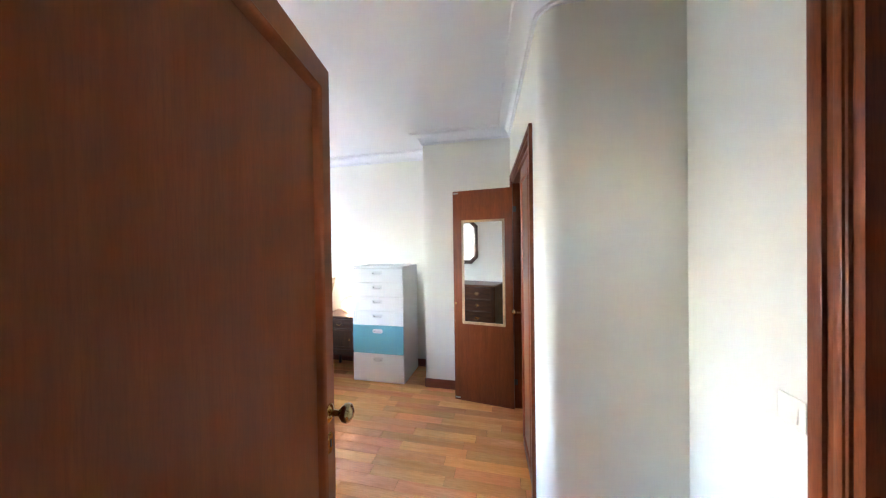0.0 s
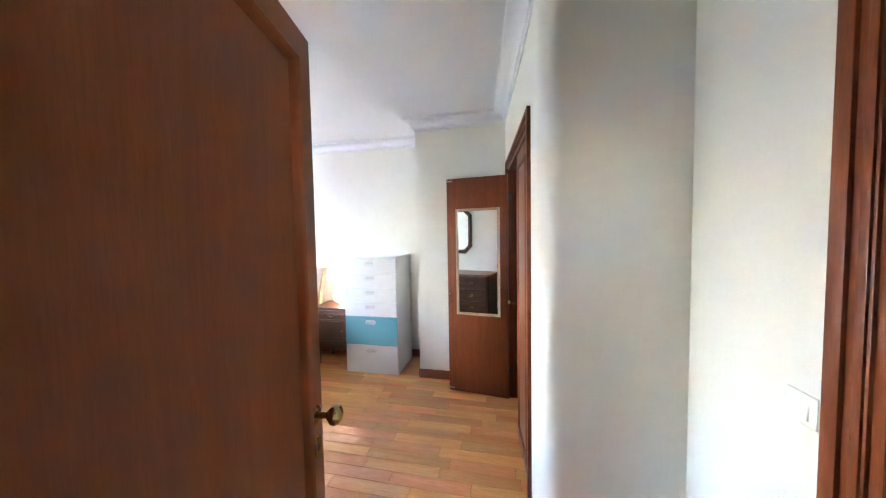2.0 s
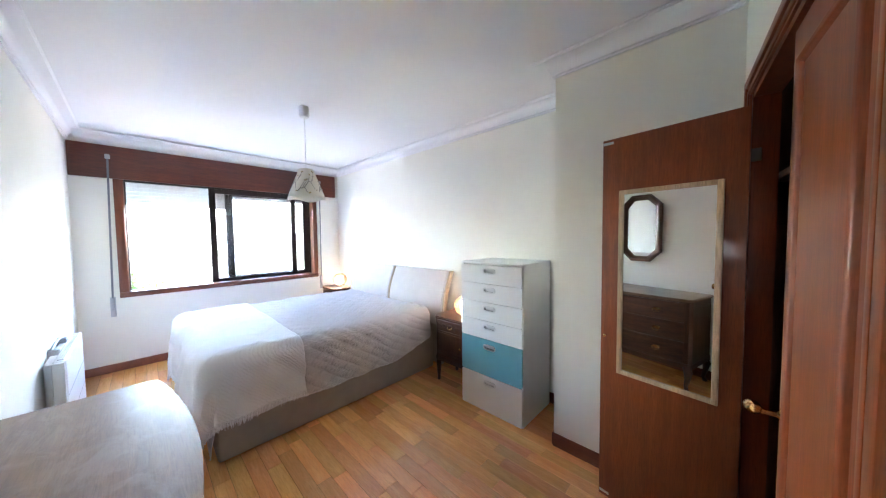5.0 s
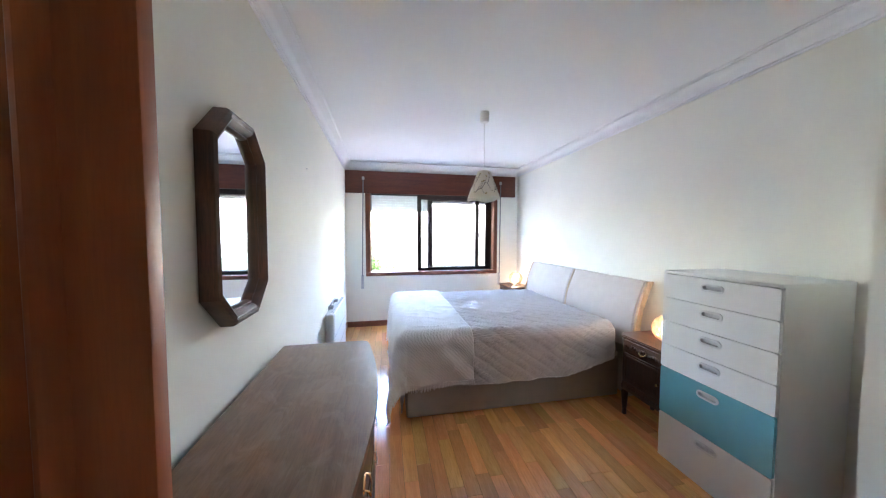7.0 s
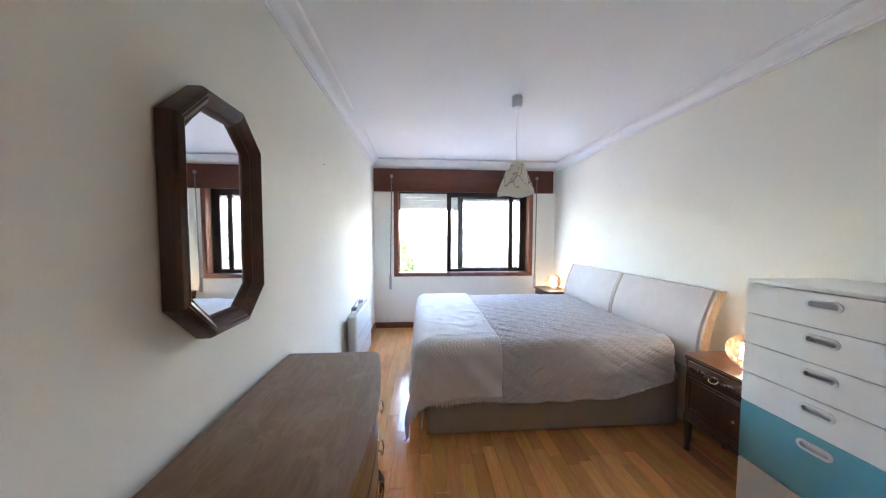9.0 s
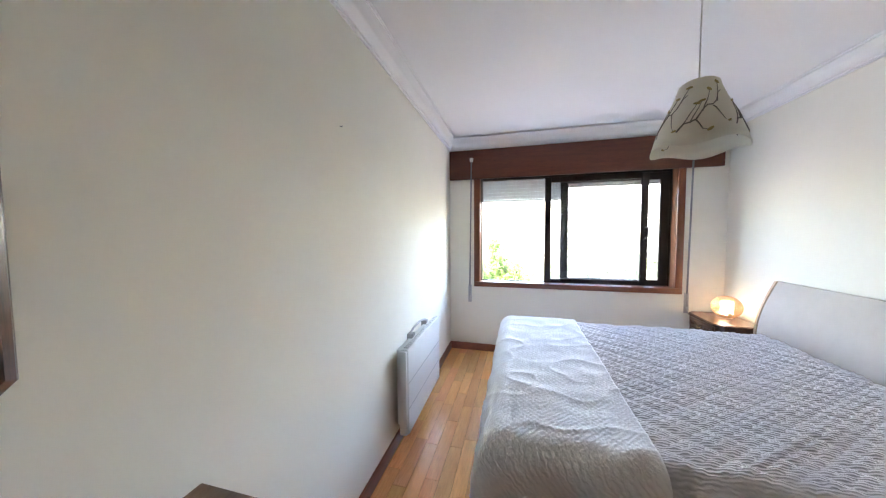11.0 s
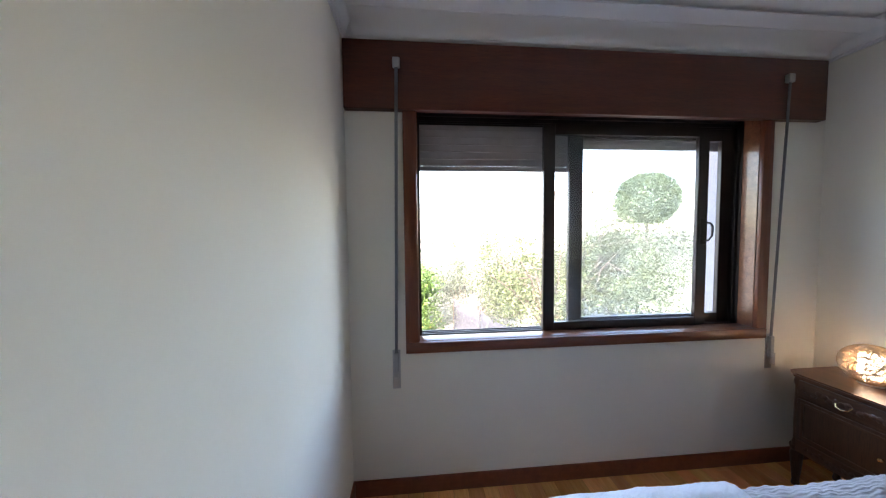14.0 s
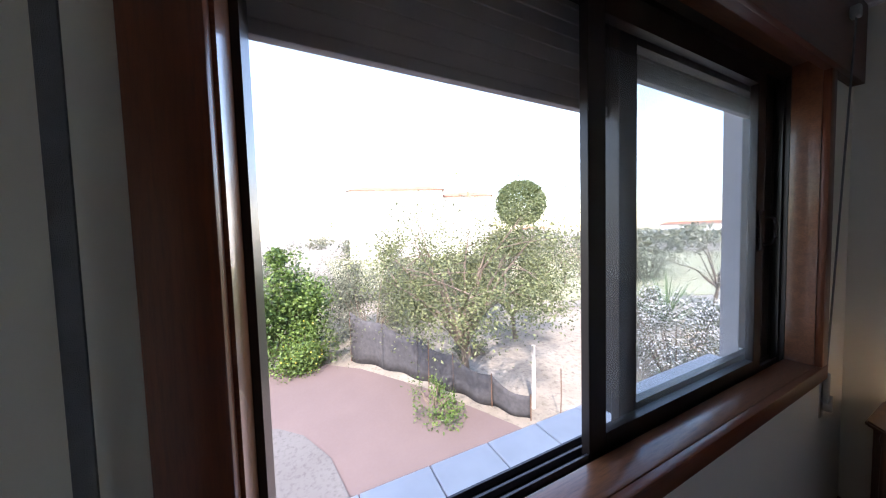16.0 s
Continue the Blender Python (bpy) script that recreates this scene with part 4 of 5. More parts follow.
def nightstand(at, label):
    s = thing("nightstand", at, label, "nightstand", "nightstands")
    w, d, H = 0.49, 0.36, 0.685
    o = [(-w / 2 - 0.012, d), (-w / 2 - 0.012, 0.045), (-w / 2 + 0.045, -0.014), (w / 2 - 0.045, -0.014), (w / 2 + 0.012, 0.045), (w / 2 + 0.012, d)]
    bm = prism(o, H - 0.024, H)
    bmesh.ops.bevel(bm, geom=[e for e in bm.edges if abs(e.verts[0].co.z - e.verts[1].co.z) < 1e-4], offset=0.007, segments=2, affect="EDGES")
    part("top", bm, M_NIGHT, s, "polished walnut top")
    inn = [(-w / 2 + 0.008, d - 0.005), (-w / 2 + 0.008, 0.052), (-w / 2 + 0.052, 0.006), (w / 2 - 0.052, 0.006), (w / 2 - 0.008, 0.052), (w / 2 - 0.008, d - 0.005)]
    part("body", prism(inn, 0.245, H - 0.024), M_NIGHT_Z, s, smooth=False)
    dr = part("drawer", boxed(-w / 2 + 0.060, w / 2 - 0.060, -0.006, 0.010, H - 0.128, H - 0.034, bevel=0.004), M_NIGHT, s, "carved drawer front")
    bm = bmesh.new()
    carve(bm, w - 0.15, 0.08, -0.007, H - 0.081, 5)
    tagged(part("carving", bm, M_DARKWOOD, dr, "dark carved frieze"), kind="stuff")
    bm = bmesh.new()
    tube(bm, [(-0.03, -0.008, H - 0.075), (-0.022, -0.022, H - 0.094), (0, -0.026, H - 0.100), (0.022, -0.022, H - 0.094), (0.03, -0.008, H - 0.075)], 0.003, 8)
    part("pull", bm, M_BRASS, dr, "small brass drop pull")
    dd = part("door", boxed(-w / 2 + 0.060, w / 2 - 0.060, -0.004, 0.010, 0.305, H - 0.142, bevel=0.004), M_NIGHT_Z, s, "panelled door")
    bm = bmesh.new()
    bx0, bx1, bz0, bz1 = -w / 2 + 0.075, w / 2 - 0.075, 0.320, H - 0.157
    for a in ((bx0, bx0 + 0.014, bz0, bz1), (bx1 - 0.014, bx1, bz0, bz1), (bx0 + 0.014, bx1 - 0.014, bz0, bz0 + 0.014), (bx0 + 0.014, bx1 - 0.014, bz1 - 0.014, bz1)):
        box(bm, a[0], a[1], -0.010, -0.002, a[2], a[3], bevel=0.003)
    part("door_moulding", bm, M_NIGHT, dd)
    bm = bmesh.new()
    lathe(bm, [(0, 0), (0.006, 0), (0.005, 0.010), (0.010, 0.016), (0.006, 0.022), (0, 0.023)], 12, (0.13, -0.004, 0.42), Matrix.Rotation(radians(90), 4, "X"))
    part("knob", bm, M_BRASS, dd)
    part("apron", boxed(-w / 2 + 0.055, w / 2 - 0.055, -0.002, 0.016, 0.225, 0.298, bevel=0.006), M_NIGHT, s)
    bm = bmesh.new()
    carve(bm, w - 0.18, 0.05, -0.003, 0.262, 9)
    tagged(part("apron_carving", bm, M_DARKWOOD, s, "carved apron"), kind="stuff")
    for x in (-w / 2 + 0.04, w / 2 - 0.04):
        for y in (0.036, d - 0.04):
            bm = bmesh.new()
            turned_leg(bm, x, y, 0.248, 0.029)
            part("leg", bm, M_NIGHT_Z, s)
        bm = bmesh.new()
        lathe(bm, [(0, 0.245), (0.016, 0.245), (0.021, 0.262), (0.014, 0.29), (0.017, 0.40), (0.014, 0.60), (0.021, 0.635), (0.016, H - 0.026), (0, H - 0.026)], 10, (x * 0.97, 0.022, 0))
        part("corner_post", bm, M_NIGHT_Z, s)
    return s


nightstand((-1.83, 3.335, 0.0), "carved walnut nightstand between the bed and the chest")
nightstand((-4.50, 3.315, 0.0), "carved walnut nightstand below the window corner")


def ball_lamp(at, seed):
    """A globe of wound fibre round a frosted glowing core."""
    lamp = thing("table_lamp", at, "lit globe table lamp of woven fibre", "table lamp", "bedside lamps")
    rr = random.Random(seed)
    bm = bmesh.new()
    lathe(bm, [(0, 0), (0.045, 0), (0.045, 0.008), (0.015, 0.014), (0.015, 0.03), (0, 0.03)], 20)
    part("foot", bm, M_PLASTIC, lamp)
    bm = bmesh.new()
    lathe(bm, [(0, 0.035), (0.040, 0.036), (0.047, 0.045), (0.047, 0.150), (0.040, 0.160), (0, 0.162)], 18)
    part("core", bm, M_BULB, lamp, "glowing warm white core")
    bm = bmesh.new()
    for i in range(130):
        ax = Vector((rr.gauss(0, 1), rr.gauss(0, 1), rr.gauss(0, 0.8))).normalized()
        u = ax.orthogonal().normalized()
        w = ax.cross(u)
        o = ax * rr.uniform(-0.045, 0.045)
        r = math.sqrt(max(0.001, 0.114 ** 2 - o.length_squared))
        pts = [Vector((0, 0, 0.107)) + Matrix.Diagonal((1.0, 1.0, 0.92)) @ (o + r * (math.cos(a) * u + math.sin(a) * w)) for a in [2 * math.pi * k / 26 for k in range(26)]]
        tube(bm, pts, rr.uniform(0.0012, 0.0020), 4, True)
    part("shade", bm, M_RATTAN, lamp, "open ball of wound fibre")


ball_lamp((-1.80, 3.53, 0.685), 3)
ball_lamp((-4.545, 3.54, 0.685), 8)
for p in ((-1.80, 3.53, 0.79), (-4.545, 3.54, 0.79)):
    lp = new("bedside_bulb", bpy.data.lights.new("bedside_bulb", "POINT"))
    lp.data.energy, lp.data.color, lp.data.shadow_soft_size = 0.05, (1.0, 0.66, 0.36), 0.04
    lp.location = p


def pendant():
    p = thing("pendant_lamp", (-2.610, 2.300, CEIL), "cream pendant lamp with painted twigs on a white cord", "pendant lamp")
    bm = bmesh.new()
    lathe(bm, [(0, 0.0), (0.040, 0.0), (0.043, -0.010), (0.043, -0.075), (0.034, -0.092), (0.006, -0.098), (0, -0.098)], 24)
    part("ceiling_cup", bm, M_PLASTIC, p, "white plastic ceiling cup")
    bm = bmesh.new()
    tube(bm, [(0, 0, -0.095), (0, 0, -0.56)], 0.0028, 8)
    part("cord", bm, M_PLASTIC, p)
    bm = bmesh.new()
    lathe(bm, [(0, -0.545), (0.020, -0.545), (0.022, -0.60), (0.018, -0.63), (0, -0.632)], 16)
    part("bulb_holder", bm, M_PLASTIC, p)
    bm = bmesh.new()
    prof = [(0.018, -0.548), (0.054, -0.549), (0.062, -0.556), (0.068, -0.580), (0.082, -0.617), (0.102, -0.664), (0.126, -0.722), (0.146, -0.776), (0.157, -0.812)]
    lathe(bm, prof, 60)
    for v in bm.verts:
        a = math.atan2(v.co.y, v.co.x)
        k = max(0.0, (-v.co.z - 0.73) / 0.082)
        v.co.z += 0.010 * k * math.sin(4 * a + 0.6)
        v.co.x *= 1 + 0.03 * k * math.sin(4 * a)
        v.co.y *= 1 + 0.03 * k * math.sin(4 * a)
    sh = part("shade", bm, M_SHADE, p, "cream flared shade with wavy rim")
    so = sh.modifiers.new("thickness", "SOLIDIFY")
    so.thickness, so.offset = 0.003, -1

    def on(a, z):
        for (r0, z0), (r1, z1) in zip(prof, prof[1:]):
            if z1 <= z <= z0:
                r = r0 + (r1 - r0) * (z0 - z) / (z0 - z1)
                break
        r += 0.0035
        return Vector((r * math.cos(a), r * math.sin(a), z))

    rr = random.Random(12)
    for turn in range(5):
        bm = bmesh.new()
        a0 = turn * 1.27 - 0.9
        main = [(a0 + 0.14 * i, -0.760 + 0.016 * i + 0.012 * math.sin(i * 1.7)) for i in range(10)]
        tube(bm, [on(a, z) for a, z in main], [0.0036 - 0.00022 * i for i in range(10)], 6)
        for i in (1, 2, 3, 4, 6, 7):
            a, z = main[i]
            s = -1 if i % 3 == 0 else 1
            tw = [(a + 0.07 * k, max(-0.77, min(-0.575, z + s * 0.020 * k + 0.006 * rr.uniform(-1, 1)))) for k in range(5)]
            tube(bm, [on(u, w) for u, w in tw], [0.0025, 0.0021, 0.0017, 0.0013, 0.0009], 5)
            u, w = tw[-1]
            c = on(u, w)
            lf = bmesh.new()
            v = bmesh.ops.create_icosphere(lf, subdivisions=1, radius=1.0)["verts"]
            m = Matrix.Translation(c) @ Matrix.Rotation(u, 4, "Z") @ Matrix.Rotation(rr.uniform(-0.9, 0.9), 4, "X") @ Matrix.Diagonal((0.0022, 0.013, 0.006, 1))
            for q in v:
                q.co = m @ q.co
            part("painted_leaf", lf, M_INKLEAF, sh, "ochre painted leaf")
        part("painted_twig", bm, M_INK, sh, "grey painted twig")


pendant()


def heater():
    h = thing("panel_heater", (-3.43, y_left(-3.43), 0.0), "white electric panel heater on the wall", "heater", rz=0.9)
    L = 0.425
    part("back_panel", boxed(-L + 0.03, L - 0.03, 0.012, 0.045, 0.16, 0.700, bevel=0.004), M_PLASTIC, h)
    part("front_panel", boxed(-L, L, 0.052, 0.110, 0.115, 0.720, bevel=0.010, seg=3), M_PLASTIC, h, "white steel front")
    part("grille", boxed(-L + 0.03, L - 0.03, 0.068, 0.096, 0.7195, 0.7215), M_SHADOWGAP, h, "dark outlet grille", smooth=False)
    for i in range(64):
        x = -L + 0.04 + i * (2 * L - 0.08) / 63
        part("fin", boxed(x - 0.0034, x + 0.0034, 0.067, 0.097, 0.7216, 0.7232), M_PLASTIC, h)
    for z in (0.30, 0.48):
        part("groove", boxed(-L + 0.004, L - 0.004, 0.1096, 0.1106, z, z + 0.005), M_STRAPBOX, h)
    part("end_cap", boxed(L, L + 0.028, 0.050, 0.105, 0.125, 0.715, bevel=0.008), M_PLASTIC, h)
    part("wall_bracket", boxed(-0.26, -0.20, 0.0, 0.050, 0.60, 0.735, bevel=0.004), M_STRAPBOX, h)
    part("wall_bracket", boxed(0.10, 0.16, 0.0, 0.050, 0.60, 0.735, bevel=0.004), M_STRAPBOX, h)
    bm = bmesh.new()
    tube(bm, [(-0.25, 0.02, 0.735), (-0.10, 0.028, 0.765), (0.05, 0.025, 0.760), (0.14, 0.02, 0.735)], 0.008, 8)
    part("carry_bar", bm, M_STRAPBOX, h, "grey bar behind the panel")
    bm = bmesh.new()
    tube(bm, [(-L + 0.02, 0.04, 0.40), (-L - 0.03, 0.035, 0.46), (-L - 0.07, 0.035, 0.38), (-L - 0.09, 0.03, 0.22), (-L - 0.14, 0.03, 0.12), (-L - 0.30, 0.03, 0.05)], 0.0035, 8)
    part("cable", bm, M_PLASTIC, h, "white cable")


heater()


def octagon_mirror():
    o = thing("wall_mirror", (-1.232, y_left(-1.232) + 0.004, 1.566), "octagonal wall mirror in a dark moulded wooden frame", "mirror", rz=0.9)
    w, h, c = 0.216, 0.392, 0.118
    oc = [(-w + c, -h), (w - c, -h), (w, -h + c), (w, h - c), (w - c, h), (-w + c, h), (-w, h - c), (-w, -h + c)]
    prof = [(0.0, 0.0), (0.0, 0.042), (0.006, 0.053), (0.018, 0.058), (0.026, 0.050), (0.030, 0.054), (0.042, 0.046), (0.050, 0.032), (0.056, 0.034), (0.064, 0.022), (0.064, 0.0)]
    for i in range(8):
        a, b = Vector(oc[i]), Vector(oc[(i + 1) % 8])
        pa, nb = Vector(oc[i - 1]), Vector(oc[(i + 2) % 8])

        def inset(p, q, r, d):
            d0, d1 = (q - p).normalized(), (r - q).normalized()
            n0, n1 = Vector((-d0.y, d0.x)), Vector((-d1.y, d1.x))
            return q + (n0 + n1) / (1 + n0.dot(n1)) * d
        bm = bmesh.new()
        rings = []
        for q in ((pa, a, b), (a, b, nb)):
            ring = []
            for d, y in prof:
                v = inset(*q, d)
                ring.append(bm.verts.new((v.x, y + 0.002, v.y)))
            rings.append(ring)
        k = len(prof)
        for j in range(k):
            n = (j + 1) % k
            bm.faces.new((rings[0][j], rings[0][n], rings[1][n], rings[1][j]))
        bm.faces.new(rings[0])
        bm.faces.new(rings[1][::-1])
        part("frame_piece", bm, M_DARKWOOD_Z if i in (2, 6) else M_DARKWOOD, o)
    bm = bmesh.new()
    s = 0.062
    gl = [(x * (w - s) / w, z * (h - s) / h) for x, z in oc]
    lo = [bm.verts.new((x, 0.008, z)) for x, z in gl]
    hi = [bm.verts.new((x, 0.018, z)) for x, z in gl]
    bm.faces.new(hi)
    bm.faces.new(lo[::-1])
    for i in range(8):
        j = (i + 1) % 8
        bm.faces.new((lo[i], lo[j], hi[j], hi[i]))
    part("glass", bm, M_MIRROR, o, "silvered mirror glass", smooth=False)


octagon_mirror()


def dresser():
    x0, x1, H = -0.585, 0.585, 0.885
    d = thing("dresser", (-1.135, 0.822, 0.0), "dark walnut bow-fronted dresser with a worn top", "dresser", rz=0.6)

    def outline(grow, depth, bow, n=14):
        pts = [(x1 + grow, 0.0), (x1 + grow, depth - 0.03)]
        pts += [(x1 + grow - 0.02 - (2 * (x1 + grow) - 0.04) * i / n, depth + bow * math.sin(math.pi * i / n)) for i in range(n + 1)]
        pts += [(x0 - grow, depth - 0.03), (x0 - grow, 0.0)]
        return pts[::-1]
    bm = prism(outline(0.0, 0.470, 0.065), H - 0.028, H)
    bmesh.ops.bevel(bm, geom=[e for e in bm.edges if abs(e.verts[0].co.z - e.verts[1].co.z) < 1e-4], offset=0.008, segments=3, affect="EDGES")
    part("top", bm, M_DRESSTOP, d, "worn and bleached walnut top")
    part("body", prism(outline(-0.022, 0.440, 0.062), 0.235, H - 0.028), M_DARKWOOD_Z, d, smooth=False)
    part("apron", prism(outline(-0.016, 0.448, 0.062), 0.215, 0.262), M_DARKWOOD, d)
    n = 12
    for z0, z1 in ((0.275, 0.468), (0.480, 0.655), (0.667, 0.842)):
        bm = bmesh.new()
        w = x1 - 0.075
        F = []
        for i in range(n + 1):
            x = -w + 2 * w * i / n
            y = 0.440 + 0.062 * math.sin(math.pi * (0.06 + 0.88 * i / n))
            F.append((x, y))
        rows = [[bm.verts.new((x, y + e, z)) for x, y in F] for z, e in ((z0, -0.004), (z0, 0.010), (z0 + 0.008, 0.016), (z1 - 0.008, 0.016), (z1, 0.010), (z1, -0.004))]
        for a, b in zip(rows, rows[1:]):
            for i in range(n):
                bm.faces.new((a[i], a[i + 1], b[i + 1], b[i]))
        dr = part("drawer", bm, M_DARKWOOD, d)
        for x in (-0.30, 0.30):
            yy = 0.440 + 0.062 * math.sin(math.pi * (0.06 + 0.88 * (x + w) / (2 * w))) + 0.016
            zc = (z0 + z1) / 2
            bm = bmesh.new()
            lathe(bm, [(0, 0), (0.020, 0), (0.018, 0.004), (0, 0.005)], 14, (x, yy, zc), Matrix.Rotation(radians(-90), 4, "X") @ Matrix.Diagonal((1.8, 1, 1, 1)))
            pl = part("back_plate", bm, M_BRASS, dr, "old brass plate")
            bm = bmesh.new()
            tube(bm, [(x - 0.032, yy + 0.004, zc + 0.005), (x - 0.032, yy + 0.016, zc), (x - 0.024, yy + 0.022, zc - 0.022), (x, yy + 0.022, zc - 0.028), (x + 0.024, yy + 0.022, zc - 0.022), (x + 0.032, yy + 0.016, zc), (x + 0.032, yy + 0.004, zc + 0.005)], 0.0032, 8)
            part("bail", bm, M_BRASS, pl, "old brass bail handle")
    for x in (x0 + 0.05, x1 - 0.05):
        for y in (0.05, 0.445):
            bm = bmesh.new()
            s = 1 if x > 0 else -1
            g = 1 if y > 0.2 else -1
            tube(bm, [(x, y, 0.235), (x + 0.018 * s, y + 0.016 * g, 0.19), (x + 0.010 * s, y + 0.010 * g, 0.11), (x - 0.004 * s, y, 0.045), (x + 0.008 * s, y + 0.008 * g, 0.012), (x + 0.012 * s, y + 0.012 * g, 0.0)], [0.034, 0.034, 0.022, 0.015, 0.019, 0.019], 12)
            part("leg", bm, M_DARKWOOD_Z, d)


dresser()
nail = thing("wall_nail", (-2.43, y_left(-2.43), 2.03), "small steel nail in the cream wall", "nail")
bm = bmesh.new()
lathe(bm, [(0, 0), (0.003, 0), (0.003, 0.012), (0.005, 0.013), (0, 0.015)], 8, (0, 0, 0), Matrix.Rotation(radians(-90), 4, "X"))
part("pin", bm, M_STEEL, nail)

# ---- outdoors: the garden below the window ----
GZ = -3.0
M_GROUND = earth("dry_ground", (0.19, 0.165, 0.135), (0.36, 0.32, 0.27), 0.35)
M_GRASS = earth("thin_grass", (0.25, 0.25, 0.14), (0.44, 0.42, 0.29), 0.5)
M_PINK = plain("pink_concrete", (0.158, 0.116, 0.110), 0.8, vary=0.05, scale=0.5, grain=0.2)
M_GREYCON = earth("grey_concrete", (0.125, 0.115, 0.113), (0.15, 0.142, 0.14), 0.5, 0.9, 0.15)
M_LEAF_BRIGHT = foliage("bright_leaves", (0.026, 0.060, 0.010), (0.135, 0.210, 0.040))
M_LEAF_OLIVE = foliage("grey_green_leaves", (0.030, 0.036, 0.022), (0.160, 0.170, 0.108))
# winter scrub, its leaf colour lightened further to carry distance haze
M_LEAF_FAR = foliage("hazed_winter_scrub", (0.10, 0.105, 0.075), (0.26, 0.26, 0.19))
M_LEAF_LEMON = foliage("citrus_leaves", (0.032, 0.044, 0.015), (0.190, 0.210, 0.090))
M_LEAF_PINE = foliage("pine_needles", (0.055, 0.085, 0.030), (0.120, 0.150, 0.060))
M_FLOWER_W = foliage("white_blossom", (0.70, 0.68, 0.66), (0.85, 0.84, 0.82))
M_FLOWER_Y = foliage("yellow_blossom", (0.70, 0.52, 0.05), (0.80, 0.66, 0.10))
M_BLADE = foliage("yucca_blades", (0.10, 0.17, 0.07), (0.22, 0.30, 0.14))
M_BARK = earth("bark", (0.13, 0.10, 0.075), (0.24, 0.19, 0.15), 6.0)
M_NET = plain("black_netting", (0.075, 0.072, 0.078), 0.9, vary=0.15, scale=8, grain=0.8)
M_POST = plain("weathered_post", (0.52, 0.49, 0.45), 0.9, vary=0.1, scale=9, grain=0.6)
M_RUST = plain("rusty_rod", (0.16, 0.09, 0.06), 0.8, vary=0.15, scale=20)
M_FARWALL = plain("far_white_render", (0.78, 0.76, 0.73), 0.9, vary=0.04, scale=0.4)
M_FARROOF = plain("far_roof_tiles", (0.34, 0.17, 0.11), 0.9, vary=0.12, scale=2.0)
M_FARGLASS = plain("far_shutters", (0.62, 0.61, 0.60), 0.6)

setting("ground", boxed(-900, 300, -700, 900, GZ - 0.4, GZ), M_GROUND, "pale dry garden earth", "ground", False)
setting("terrace", prism([(-5.3, -6), (-5.3, 7.0), (-7.4, 6.5), (-9.9, 5.35), (-12.2, 4.25), (-14.4, 2.8), (-15.6, 1.5), (-16.2, -1.0), (-16.0, -6)], GZ, GZ + 0.06), M_PINK, "faded pink concrete terrace", "terrace", False)
setting("path", prism([(-5.3, 1.5), (-7.3, 2.0), (-9.3, 1.75), (-10.6, 1.5), (-11.6, 1.0), (-12.15, 0.45), (-12.4, -0.6), (-12.4, -6), (-5.3, -6)], GZ + 0.06, GZ + 0.10), M_GREYCON, "grey concrete path", "path", False)
setting("meadow", prism([(-20, 12), (-14, 26), (-30, 70), (-80, 60), (-70, 5), (-34, 4)], GZ, GZ + 0.03), M_GRASS, "thin winter grass", "grass", False)
setting("house_wall", boxed(-5.235, -5.212, -6.0, 12.0, GZ, 0.40), M_RENDERWALL, "outer wall of the house below the window", "wall", False)


def leaves(seeds, size, aspect, rng, droop=0.3):
    """One mesh of small bent leaves at the given places."""
    vs, fs = [], []
    for p in seeds:
        d = Vector((rng.gauss(0, 1), rng.gauss(0, 1), rng.gauss(0, 0.7) - droop)).normalized()
        s = d.cross(Vector((rng.gauss(0, 1), rng.gauss(0, 1), rng.gauss(0, 1)))).normalized()
        L = size * rng.uniform(0.6, 1.3)
        w = L * aspect
        n = d.cross(s) * L * 0.14
        k = len(vs)
        vs += [p - d * L * 0.5, p + s * w + n, p + d * L * 0.5, p - s * w + n]
        fs += [(k, k + 1, k + 2), (k, k + 2, k + 3)]
    return vs, fs


def crown(name, seeds, size, aspect, mat_, parent, seed, label=""):
    vs, fs = leaves(seeds, size, aspect, random.Random(seed))
    me = bpy.data.meshes.new(name)
    me.from_pydata([tuple(v) for v in vs], [], fs)
    me.materials.append(mat_)
    ob = tagged(new(name, me), kind="stuff")
    ob.parent = parent
    if label:
        ob["label"] = label
    return ob


